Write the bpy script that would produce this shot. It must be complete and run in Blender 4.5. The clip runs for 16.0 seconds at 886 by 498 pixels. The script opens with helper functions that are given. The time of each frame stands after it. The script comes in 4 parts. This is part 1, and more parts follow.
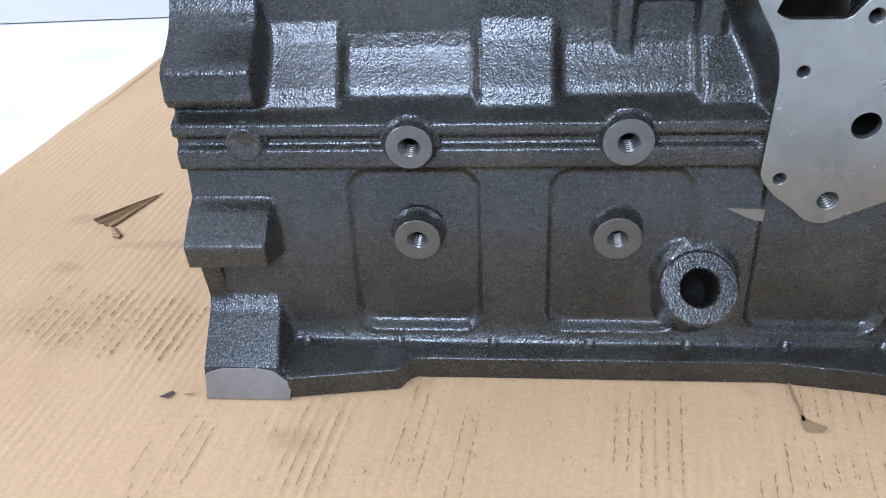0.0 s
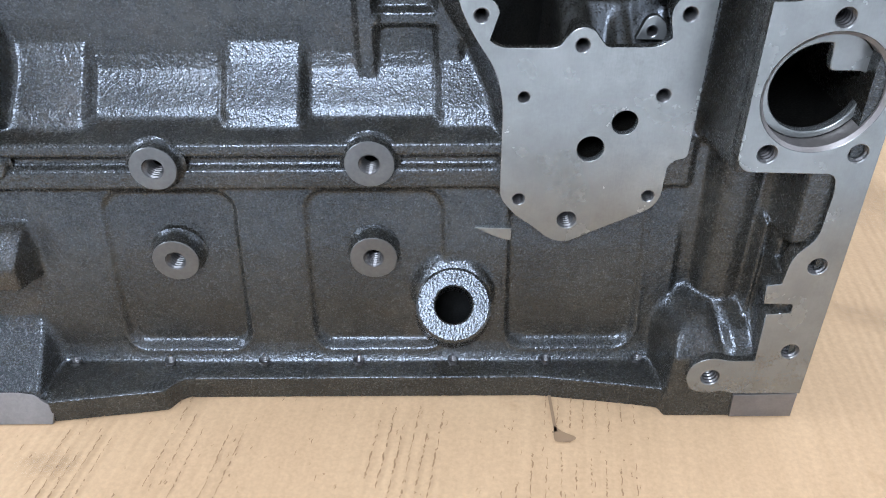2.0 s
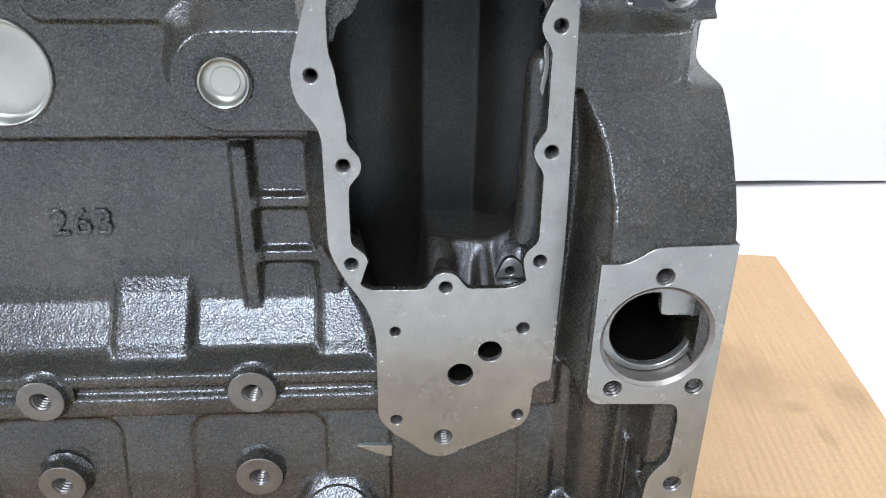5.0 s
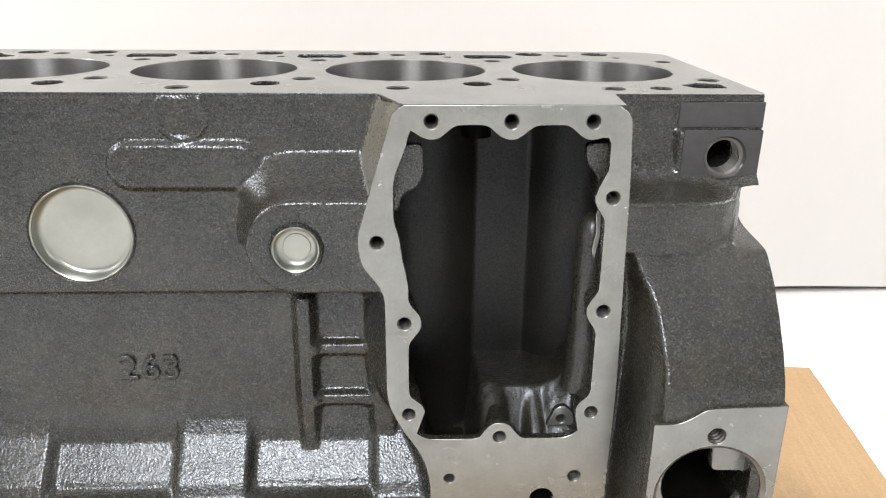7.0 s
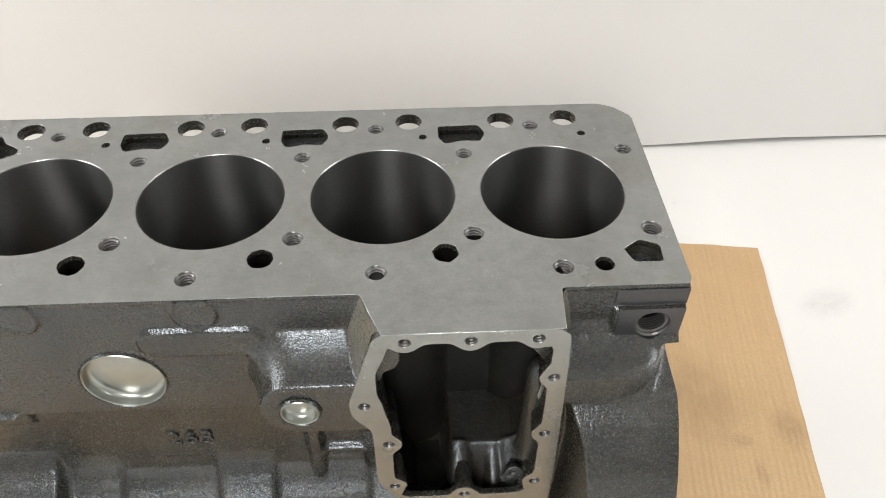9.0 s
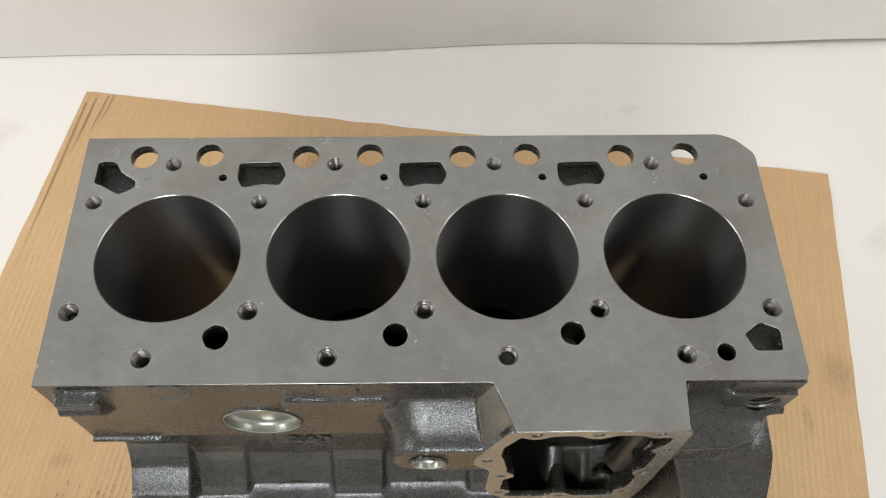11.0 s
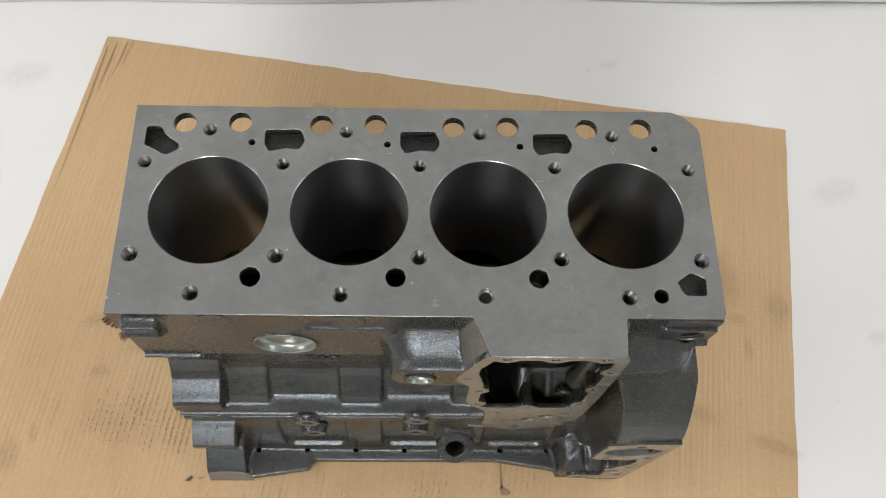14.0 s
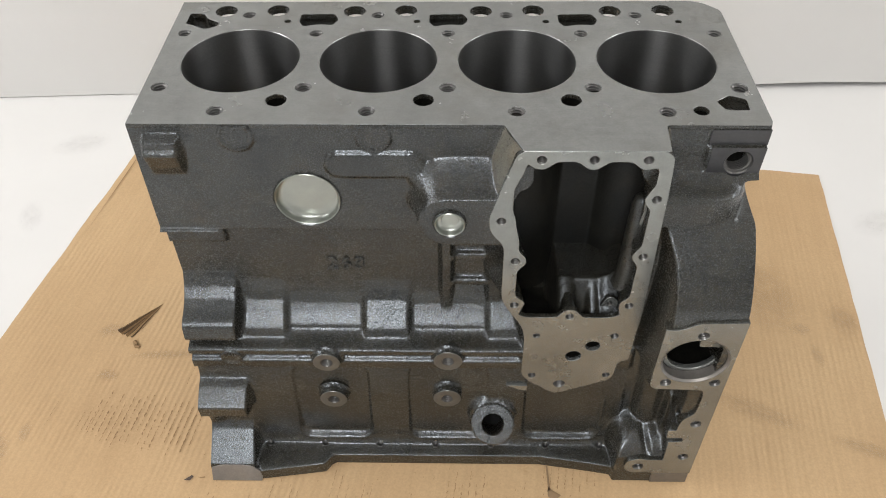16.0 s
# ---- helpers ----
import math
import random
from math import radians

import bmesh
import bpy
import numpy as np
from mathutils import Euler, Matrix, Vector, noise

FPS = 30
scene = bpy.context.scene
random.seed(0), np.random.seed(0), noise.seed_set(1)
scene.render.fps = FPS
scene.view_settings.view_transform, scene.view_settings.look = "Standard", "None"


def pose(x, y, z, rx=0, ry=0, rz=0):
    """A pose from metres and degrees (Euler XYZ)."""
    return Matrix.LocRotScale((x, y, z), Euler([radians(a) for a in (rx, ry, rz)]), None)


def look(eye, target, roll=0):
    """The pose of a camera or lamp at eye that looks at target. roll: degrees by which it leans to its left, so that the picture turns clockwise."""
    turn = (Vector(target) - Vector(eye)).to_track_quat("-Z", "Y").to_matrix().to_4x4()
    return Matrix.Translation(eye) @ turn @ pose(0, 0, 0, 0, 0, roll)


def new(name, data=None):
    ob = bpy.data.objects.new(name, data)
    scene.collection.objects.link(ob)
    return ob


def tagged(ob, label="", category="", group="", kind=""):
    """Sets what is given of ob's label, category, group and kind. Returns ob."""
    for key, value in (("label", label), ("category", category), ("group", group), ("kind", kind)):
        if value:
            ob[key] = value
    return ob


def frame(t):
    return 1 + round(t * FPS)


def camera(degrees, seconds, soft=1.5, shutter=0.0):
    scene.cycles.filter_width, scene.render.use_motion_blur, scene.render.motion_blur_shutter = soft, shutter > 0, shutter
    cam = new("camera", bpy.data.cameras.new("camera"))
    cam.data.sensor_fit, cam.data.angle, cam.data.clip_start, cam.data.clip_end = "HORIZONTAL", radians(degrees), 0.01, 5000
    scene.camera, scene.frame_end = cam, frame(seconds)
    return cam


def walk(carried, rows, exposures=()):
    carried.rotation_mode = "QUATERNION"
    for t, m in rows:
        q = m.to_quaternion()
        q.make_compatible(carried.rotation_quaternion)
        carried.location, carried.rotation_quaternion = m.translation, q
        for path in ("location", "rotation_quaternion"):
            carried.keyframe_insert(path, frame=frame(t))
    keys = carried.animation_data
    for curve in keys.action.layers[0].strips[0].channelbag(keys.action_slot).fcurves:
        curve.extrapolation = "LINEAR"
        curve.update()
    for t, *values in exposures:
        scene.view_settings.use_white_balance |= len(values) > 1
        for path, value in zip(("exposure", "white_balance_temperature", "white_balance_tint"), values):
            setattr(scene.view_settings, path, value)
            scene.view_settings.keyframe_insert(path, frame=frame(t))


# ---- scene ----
cam = camera(58.2, 16.0, 1.0)
PATH = [
    (0, (-0.062, -0.564, 0.358), (-0.232, 1.068, -0.787), -3.2),
    (0.5, (-0.037, -0.562, 0.357), (-0.157, 1.077, -0.784), -2.5),
    (1, (-0.013, -0.562, 0.356), (-0.074, 1.084, -0.778), -1.7),
    (1.5, (0.014, -0.561, 0.357), (-0.025, 1.091, -0.769), -1.2),
    (2, (0.042, -0.565, 0.362), (0.039, 1.093, -0.757), -0.4),
    (2.5, (0.066, -0.568, 0.368), (0.09, 1.103, -0.73), -0.5),
    (3, (0.085, -0.569, 0.386), (0.153, 1.122, -0.68), -0.1),
    (3.5, (0.087, -0.569, 0.398), (0.189, 1.151, -0.618), 0.7),
    (4, (0.088, -0.563, 0.409), (0.207, 1.182, -0.56), 1.0),
    (4.2, (0.085, -0.56, 0.416), (0.219, 1.193, -0.536), 1.1),
    (6.3, (0.081, -0.568, 0.452), (0.17, 1.298, -0.261), 0.4),
    (6.5, (0.078, -0.568, 0.459), (0.159, 1.304, -0.241), 0.4),
    (7, (0.062, -0.563, 0.48), (0.146, 1.312, -0.21), 0.6),
    (7.5, (0.051, -0.542, 0.525), (0.174, 1.287, -0.275), 1.1),
    (8, (0.056, -0.526, 0.622), (0.196, 1.18, -0.413), 0.8),
    (8.5, (0.069, -0.501, 0.714), (0.185, 1.062, -0.528), 0.7),
    (9, (0.08, -0.475, 0.775), (0.155, 0.957, -0.619), 0.3),
    (9.5, (0.056, -0.435, 0.813), (0.094, 0.894, -0.682), -0.8),
    (9.7, (0.048, -0.412, 0.826), (0.074, 0.87, -0.709), -1.3),
    (11.8, (-0.022, -0.277, 0.963), (0.062, 0.497, -0.879), 6.4),
    (12, (-0.026, -0.267, 0.977), (0.067, 0.457, -0.885), 7.5),
    (12.5, (-0.032, -0.249, 1.001), (0.065, 0.357, -0.902), 9.7),
    (13, (-0.028, -0.247, 1.026), (0.061, 0.344, -0.882), 9.4),
    (13.5, (-0.022, -0.277, 1.032), (0.064, 0.384, -0.853), 7.7),
    (14, (-0.003, -0.345, 1.03), (0.067, 0.444, -0.807), 5.4),
    (14.5, (0.023, -0.432, 1.019), (0.044, 0.519, -0.74), 2.5),
    (15, (0.045, -0.516, 0.983), (0.004, 0.593, -0.68), -0.4),
    (15.5, (0.029, -0.581, 0.89), (-0.026, 0.674, -0.666), -1.0),
    (16, (0.008, -0.65, 0.781), (-0.024, 0.77, -0.627), -0.6),
]
EXPOSURES = [(0.0, -0.01, 5150, 14), (2.0, 0.21, 5250, 13), (4.0, 0.35, 5400, 13), (7.0, 0.20, 6450, 13), (9.5, -0.18, 6500, 10), (12.5, -0.52, 6700, 11), (14.0, -0.55, 6300, 10), (15.0, -0.55, 6250, 10), (16.0, -0.38, 6400, 11)]
walk(cam, [(t, look(eye, target, roll)) for t, eye, target, roll in PATH], EXPOSURES)


# ---- world, light, exposure ----
world = bpy.data.worlds.new("room_air")
world.use_nodes = True
world.node_tree.nodes["Background"].inputs[0].default_value = (0.9, 0.95, 1.0, 1)
world.node_tree.nodes["Background"].inputs[1].default_value = 0.02
scene.world = world


def panel_lamp(name, x, y, z, sx, sy, power, colour, rx=0.0, ry=0.0):
    lamp = bpy.data.lights.new(name, "AREA")
    lamp.shape, lamp.size, lamp.size_y, lamp.energy, lamp.color = "RECTANGLE", sx, sy, power, colour
    ob = new(name, lamp)
    ob.matrix_world = pose(x, y, z, rx, ry, 0)
    return ob


def room_light(name, x, y, z, sx, sy, power, target):
    ob = panel_lamp(name, x, y, z, sx, sy, power, (1.0, 0.985, 0.96))
    ob.matrix_world = look((x, y, z), target)


room_light("ceiling_panel_light", -0.40, -2.3, 2.0, 0.9, 1.0, 74, (0, -0.1, 0.2))
# no window here: unseen side lights added to lift the shade behind the block
room_light("side_fill_west", -2.1, -0.10, 1.60, 1.3, 0.8, 46, (0, 0.2, 0.3))
room_light("side_fill_east", 2.1, 0.0, 1.60, 1.3, 0.8, 30, (0, 0.2, 0.3))


# ---- materials ----
def material(name, colour, rough, metal=0.0, spec=0.5):
    m = bpy.data.materials.new(name)
    m.use_nodes = True
    b = m.node_tree.nodes["Principled BSDF"]
    b.inputs["Base Color"].default_value = (*colour, 1)
    b.inputs["Roughness"].default_value = rough
    b.inputs["Metallic"].default_value = metal
    b.inputs["Specular IOR Level"].default_value = spec
    return m, m.node_tree, b


def node(t, kind, **values):
    n = t.nodes.new(kind)
    for k, v in values.items():
        n.inputs[k.replace("_", " ")].default_value = v
    return n


def place(t, scale=(1, 1, 1)):
    c, m = t.nodes.new("ShaderNodeTexCoord"), t.nodes.new("ShaderNodeMapping")
    m.inputs["Scale"].default_value = scale
    t.links.new(c.outputs["Object"], m.inputs["Vector"])
    return m.outputs[0]


def noise_tex(t, vec, scale, detail=4.0, rough=0.6):
    n = node(t, "ShaderNodeTexNoise", Scale=scale, Detail=detail, Roughness=rough)
    t.links.new(vec, n.inputs["Vector"])
    return n.outputs["Fac"]


def ramp(t, fac, a, b, ca, cb):
    r = t.nodes.new("ShaderNodeValToRGB")
    r.color_ramp.elements[0].position, r.color_ramp.elements[1].position = a, b
    r.color_ramp.elements[0].color, r.color_ramp.elements[1].color = (*ca, 1), (*cb, 1)
    t.links.new(fac, r.inputs[0])
    return r.outputs[0]


def mixc(t, fac, a, b, mode="MIX"):
    m = t.nodes.new("ShaderNodeMix")
    m.data_type, m.blend_type = "RGBA", mode
    for s, v in ((0, fac), (6, a), (7, b)):
        if isinstance(v, (int, float)):
            m.inputs[s].default_value = v
        elif isinstance(v, tuple):
            m.inputs[s].default_value = (*v, 1)
        else:
            t.links.new(v, m.inputs[s])
    return m.outputs[2]


def bump(t, b, height, strength, distance):
    n = node(t, "ShaderNodeBump", Strength=strength, Distance=distance)
    t.links.new(height, n.inputs["Height"])
    old = b.inputs["Normal"].links
    if old:
        t.links.new(old[0].from_socket, n.inputs["Normal"])
    t.links.new(n.outputs[0], b.inputs["Normal"])


def pebbles(t, vec, scale):
    n = node(t, "ShaderNodeTexVoronoi", Scale=scale, Randomness=1.0)
    t.links.new(vec, n.inputs["Vector"])
    return n.outputs["Distance"]


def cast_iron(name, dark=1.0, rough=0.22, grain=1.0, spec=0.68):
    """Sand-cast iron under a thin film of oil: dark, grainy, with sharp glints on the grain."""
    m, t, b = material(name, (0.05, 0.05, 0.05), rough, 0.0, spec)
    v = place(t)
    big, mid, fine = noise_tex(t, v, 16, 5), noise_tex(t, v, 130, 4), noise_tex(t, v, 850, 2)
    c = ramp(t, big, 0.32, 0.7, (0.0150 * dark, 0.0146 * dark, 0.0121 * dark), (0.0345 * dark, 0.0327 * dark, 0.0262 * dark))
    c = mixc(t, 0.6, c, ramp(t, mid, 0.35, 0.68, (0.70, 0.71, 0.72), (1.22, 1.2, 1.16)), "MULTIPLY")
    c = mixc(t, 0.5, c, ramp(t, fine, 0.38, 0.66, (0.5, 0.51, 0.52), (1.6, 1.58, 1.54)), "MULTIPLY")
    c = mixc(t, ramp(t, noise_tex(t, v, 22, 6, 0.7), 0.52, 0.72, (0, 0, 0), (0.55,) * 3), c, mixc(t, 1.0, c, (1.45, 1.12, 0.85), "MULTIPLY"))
    t.links.new(c, b.inputs["Base Color"])
    b.inputs["IOR"].default_value = 1.62
    b.inputs["Specular Tint"].default_value = (0.84, 0.92, 1.0, 1)
    t.links.new(ramp(t, noise_tex(t, v, 1050, 2), 0.40, 0.62, (spec * 0.6,) * 3, (spec,) * 3), b.inputs["Specular IOR Level"])
    t.links.new(ramp(t, noise_tex(t, v, 800, 2), 0.35, 0.65, (rough * 0.7,) * 3, (rough * 1.4,) * 3), b.inputs["Roughness"])
    bump(t, b, pebbles(t, v, 780), 0.27 * grain, 0.0006)
    bump(t, b, noise_tex(t, v, 1100, 2, 0.6), 0.10 * grain, 0.0005)
    return m


def machined(name, colour, rough, stretch=(14, 260, 14), metal=0.85, wear=1.0, grit=0.5):
    m, t, b = material(name, colour, rough, metal)
    v = place(t)
    lines = noise_tex(t, place(t, stretch), 6, 5, 0.7)
    cloud = noise_tex(t, v, 11, 5)
    c = ramp(t, cloud, 0.3, 0.72, tuple(k * (1 - 0.26 * wear) for k in colour), tuple(min(1, k * (1 + 0.1 * wear)) for k in colour))
    c = mixc(t, 0.35, c, ramp(t, lines, 0.3, 0.7, (0.8,) * 3, (1.12,) * 3), "MULTIPLY")
    t.links.new(c, b.inputs["Base Color"])
    t.links.new(ramp(t, noise_tex(t, v, 30, 5), 0.3, 0.72, (rough * (1 - 0.18 * wear),) * 3, (rough * (1 + 0.2 * wear),) * 3), b.inputs["Roughness"])
    c = mixc(t, 0.5 * wear, c, ramp(t, noise_tex(t, v, 55, 6, 0.75), 0.60, 0.74, (1, 1, 1), (0.62, 0.60, 0.57)), "MULTIPLY")
    c = mixc(t, 0.4 * grit, c, ramp(t, noise_tex(t, v, 520, 3), 0.35, 0.68, (0.76,) * 3, (1.22,) * 3), "MULTIPLY")
    t.links.new(c, b.inputs["Base Color"])
    if wear > 0.5:
        turn = t.nodes.new("ShaderNodeMapping")
        turn.inputs["Rotation"].default_value, turn.inputs["Scale"].default_value = (0, 0, 0.6), (35, 900, 300)
        t.links.new(v, turn.inputs["Vector"])
        c = mixc(t, 0.13, c, ramp(t, noise_tex(t, turn.outputs[0], 1.0, 1), 0.70, 0.74, (1, 1, 1), (1.5, 1.5, 1.48)), "MULTIPLY")
    if wear < 0.5:
        bump(t, b, lines, 0.08, 0.0002)
        return m
    soak = ramp(t, noise_tex(t, v, 7, 7, 0.68), 0.50, 0.72, (1, 1, 1), (0.74, 0.70, 0.64))
    c = mixc(t, 0.7, c, soak, "MULTIPLY")
    c = mixc(t, 0.6, c, ramp(t, noise_tex(t, v, 95, 5, 0.7), 0.36, 0.66, (0.84, 0.85, 0.85), (1.1, 1.1, 1.1)), "MULTIPLY")
    specks = ramp(t, noise_tex(t, v, 240, 2, 0.5), 0.72, 0.77, (1, 1, 1), (0.6, 0.58, 0.56))
    c = mixc(t, 0.3, c, specks, "MULTIPLY")
    t.links.new(c, b.inputs["Base Color"])
    bump(t, b, lines, 0.12, 0.0003)
    return m


CAST = cast_iron("oiled_cast_iron")
CAST_ROUGH = cast_iron("dry_cast_iron", 0.9)
# paler copy of the cast iron; the flanks' brightness sits in its colour
LIT_FLANK = cast_iron("lit_flank_iron", 3.8, 0.34, 1.2, 0.6)
PORT = machined("dark_milled_iron", (0.075, 0.075, 0.078), 0.36, (14, 60, 14), 0.6)
DECK = machined("milled_iron_deck", (0.268, 0.274, 0.265), 0.25, (10, 200, 14), 0.65, 0.7)
FACE = machined("milled_iron_face", (0.29, 0.302, 0.29), 0.25, (200, 14, 14), 0.72)
BOSS = machined("dull_boss_face", (0.165, 0.168, 0.163), 0.36, (60, 60, 60), 0.75)
FOOT = machined("dull_milled_iron", (0.24, 0.225, 0.21), 0.45, (40, 40, 40), 0.6)
HONED = machined("honed_bore_steel", (0.33, 0.332, 0.328), 0.31, (6, 6, 300), 1.0, 0.15)
THREAD = machined("cut_thread_iron", (0.15, 0.147, 0.143), 0.36)
tangent = HONED.node_tree.nodes.new("ShaderNodeTangent")
tangent.direction_type, tangent.axis = "RADIAL", "Z"
HONED.node_tree.links.new(tangent.outputs[0], HONED.node_tree.nodes["Principled BSDF"].inputs["Tangent"])
HONED.node_tree.nodes["Principled BSDF"].inputs["Anisotropic"].default_value = 0.8
HONED.node_tree.nodes["Principled BSDF"].inputs["Anisotropic Rotation"].default_value = 0.25
ZINC = machined("pressed_zinc_plug", (0.36, 0.375, 0.345), 0.30, (8, 8, 8), 0.95, 0.4, 0.1)
STEP = cast_iron("wet_cavity_iron", 0.9, 0.32, 0.5, 0.55)
# cast iron darkened to paint shade inside holes, hollows and the crankcase
INNER_SHADE = cast_iron("shaded_inner_iron", 0.2, 0.55, 0.6, 0.06)
# darker copy of the cast iron: the cover cavity's shade in colour
JACKET_SHADE = cast_iron("shaded_jacket_iron", 0.4, 0.4, 0.5, 0.3)


def paper(name, tone):
    m, t, b = material(name, tone, 0.75)
    v = place(t)
    c = ramp(t, noise_tex(t, v, 2.2, 5), 0.3, 0.75, tuple(k * 0.94 for k in tone), tone)
    spots = ramp(t, noise_tex(t, v, 9, 6, 0.72), 0.70, 0.80, (1, 1, 1), (0.78, 0.76, 0.72))
    t.links.new(mixc(t, 0.8, c, spots, "MULTIPLY"), b.inputs["Base Color"])
    bump(t, b, noise_tex(t, v, 3, 4), 0.12, 0.02)
    return m


WALL = paper("white_backdrop_paper", (0.565, 0.555, 0.535))
FLOOR = paper("white_floor_sheet", (0.67, 0.66, 0.64))
ROOM = paper("painted_room_wall", (0.72, 0.72, 0.72))
def cardboard_material(name, low, high):
    m, t, b = material(name, high, 0.72, 0.0, 0.3)
    v = place(t)
    turn = t.nodes.new("ShaderNodeMapping")
    turn.inputs["Rotation"].default_value = (0, 0, radians(8))
    t.links.new(v, turn.inputs["Vector"])
    long = t.nodes.new("ShaderNodeMapping")
    long.inputs["Scale"].default_value = (150, 3, 1)
    t.links.new(turn.outputs[0], long.inputs["Vector"])
    c = ramp(t, noise_tex(t, v, 3.2, 5), 0.3, 0.75, low, high)
    c = mixc(t, 0.32, c, ramp(t, noise_tex(t, long.outputs[0], 1.0, 4, 0.6), 0.35, 0.7, (0.84, 0.82, 0.78), (1.06, 1.06, 1.06)), "MULTIPLY")
    c = mixc(t, 0.75, c, ramp(t, noise_tex(t, v, 13, 6, 0.72), 0.62, 0.78, (1, 1, 1), (0.72, 0.66, 0.58)), "MULTIPLY")
    c = mixc(t, 0.5, c, ramp(t, noise_tex(t, v, 420, 3), 0.3, 0.7, (0.82,) * 3, (1.13,) * 3), "MULTIPLY")
    t.links.new(c, b.inputs["Base Color"])
    wave = node(t, "ShaderNodeTexWave", Scale=43.6, Distortion=1.2, Detail=2.0)
    t.links.new(turn.outputs[0], wave.inputs["Vector"])
    patchy = mixc(t, ramp(t, noise_tex(t, v, 7, 3), 0.42, 0.62, (0.1,) * 3, (1,) * 3), (0.5,) * 3, wave.outputs["Color"])
    bump(t, b, patchy, 0.55, 0.0010)
    bump(t, b, noise_tex(t, v, 14, 4), 0.15, 0.004)
    return m


BOARD = cardboard_material("brown_cardboard", (0.43, 0.287, 0.153), (0.50, 0.350, 0.194))
SCUFF = cardboard_material("scuffed_cardboard", (0.22, 0.138, 0.068), (0.33, 0.212, 0.108))
TORN = cardboard_material("torn_cardboard_core", (0.07, 0.045, 0.025), (0.17, 0.11, 0.06))


def stain_material(name, colour, most):
    """A soak mark that fades out to its rim."""
    m, t, b = material(name, colour, 0.6)
    c = t.nodes.new("ShaderNodeTexCoord")
    g = t.nodes.new("ShaderNodeTexGradient")
    g.gradient_type = "SPHERICAL"
    t.links.new(c.outputs["Object"], g.inputs["Vector"])
    n = noise_tex(t, c.outputs["Object"], 2.5, 5, 0.7)
    f = mixc(t, 1.0, ramp(t, g.outputs["Fac"], 0.0, 0.6, (0, 0, 0), (most,) * 3), ramp(t, n, 0.3, 0.65, (0.15,) * 3, (1,) * 3), "MULTIPLY")
    mix, clear = t.nodes.new("ShaderNodeMixShader"), t.nodes.new("ShaderNodeBsdfTransparent")
    t.links.new(f, mix.inputs[0])
    t.links.new(clear.outputs[0], mix.inputs[1])
    t.links.new(b.outputs[0], mix.inputs[2])
    t.links.new(mix.outputs[0], t.nodes["Material Output"].inputs["Surface"])
    return m


RUBBED = cardboard_material("rubbed_cardboard", (0.365, 0.238, 0.122), (0.43, 0.293, 0.159))
STAIN = stain_material("oil_soak", (0.24, 0.16, 0.085), 0.22)
DIRT = stain_material("grey_dirt", (0.36, 0.34, 0.32), 0.12)
CHIP = material("dark_paint_flake", (0.05, 0.032, 0.024), 0.6)[0]
DROP = material("dark_oil_spot", (0.25, 0.165, 0.09), 0.5)[0]


# ---- building helpers ----
def link_mesh(name, me, mats, parent=None, label="", m=None, smooth=False, sharp=0):
    for k in mats if isinstance(mats, (list, tuple)) else (mats,):
        if not me.materials or k.name not in [q.name for q in me.materials if q]:
            me.materials.append(k)
    if smooth:
        me.polygons.foreach_set("use_smooth", [True] * len(me.polygons))
        if sharp:
            me.set_sharp_from_angle(angle=radians(sharp))
    ob = new(name, me)
    ob.parent = parent
    if m is not None:
        ob.matrix_basis = m
    return tagged(ob, label)


def part(name, bm, mats, parent=None, label="", m=None, smooth=False, sharp=38):
    me = bpy.data.meshes.new(name)
    bmesh.ops.recalc_face_normals(bm, faces=bm.faces)
    bm.to_mesh(me)
    bm.free()
    return link_mesh(name, me, mats, parent, label, m, smooth, sharp)


def ring(cx, cy, r, n=32, ry=None):
    return [(cx + r * math.cos(2 * math.pi * k / n), cy + (ry or r) * math.sin(2 * math.pi * k / n)) for k in range(n)]


def rounded(corners, n=5):
    """Corners (x, y, radius) made into an outline with arcs."""
    out = []
    for k, (x, y, r) in enumerate(corners):
        p, a, c = Vector((x, y)), Vector(corners[k - 1][:2]), Vector(corners[(k + 1) % len(corners)][:2])
        u, w = (a - p), (c - p)
        r = min(r, 0.45 * u.length, 0.45 * w.length)
        if r < 1e-5:
            out.append((x, y))
            continue
        s, e = p + u.normalized() * r, p + w.normalized() * r
        for j in range(n + 1):
            f = j / n
            q = s.lerp(p, f).lerp(p.lerp(e, f), f)
            out.append((q.x, q.y))
    return out


def plate_mesh(name, outline, holes, thick, bevel=0.0004):
    """A flat plate from z=-thick to 0 with holes through it; slot 0: faces and holes, slot 1: its rim."""
    cu = bpy.data.curves.new(name, "CURVE")
    cu.dimensions, cu.fill_mode, cu.extrude = "2D", "BOTH", thick / 2 - bevel
    cu.bevel_depth, cu.bevel_resolution, cu.offset = bevel, 1, -bevel
    for loop in (outline, *holes):
        s = cu.splines.new("POLY")
        s.points.add(len(loop) - 1)
        s.points.foreach_set("co", [q for x, y in loop for q in (x, y, 0, 1)])
        s.use_cyclic_u = True
    ob = bpy.data.objects.new(name, cu)
    me = bpy.data.meshes.new_from_object(ob)
    me.name = name
    bpy.data.objects.remove(ob)
    me.transform(Matrix.Translation((0, 0, -thick / 2)))
    circles = []
    for h in holes:
        c = np.mean(h, 0)
        circles.append((c[0], c[1], max(np.hypot(*(np.array(h) - c).T)) + 0.001))
    for p in me.polygons:
        x, y, _ = p.center
        rim = abs(p.normal.z) < 0.6 and not any((x - a) ** 2 + (y - b) ** 2 < r * r for a, b, r in circles)
        p.material_index = 1 if rim else 0
    me.update()
    return me


FRONT = lambda y: pose(0, y, 0, 90, 0, 0)  # local x, y to world x, z; the plate's face looks to -y


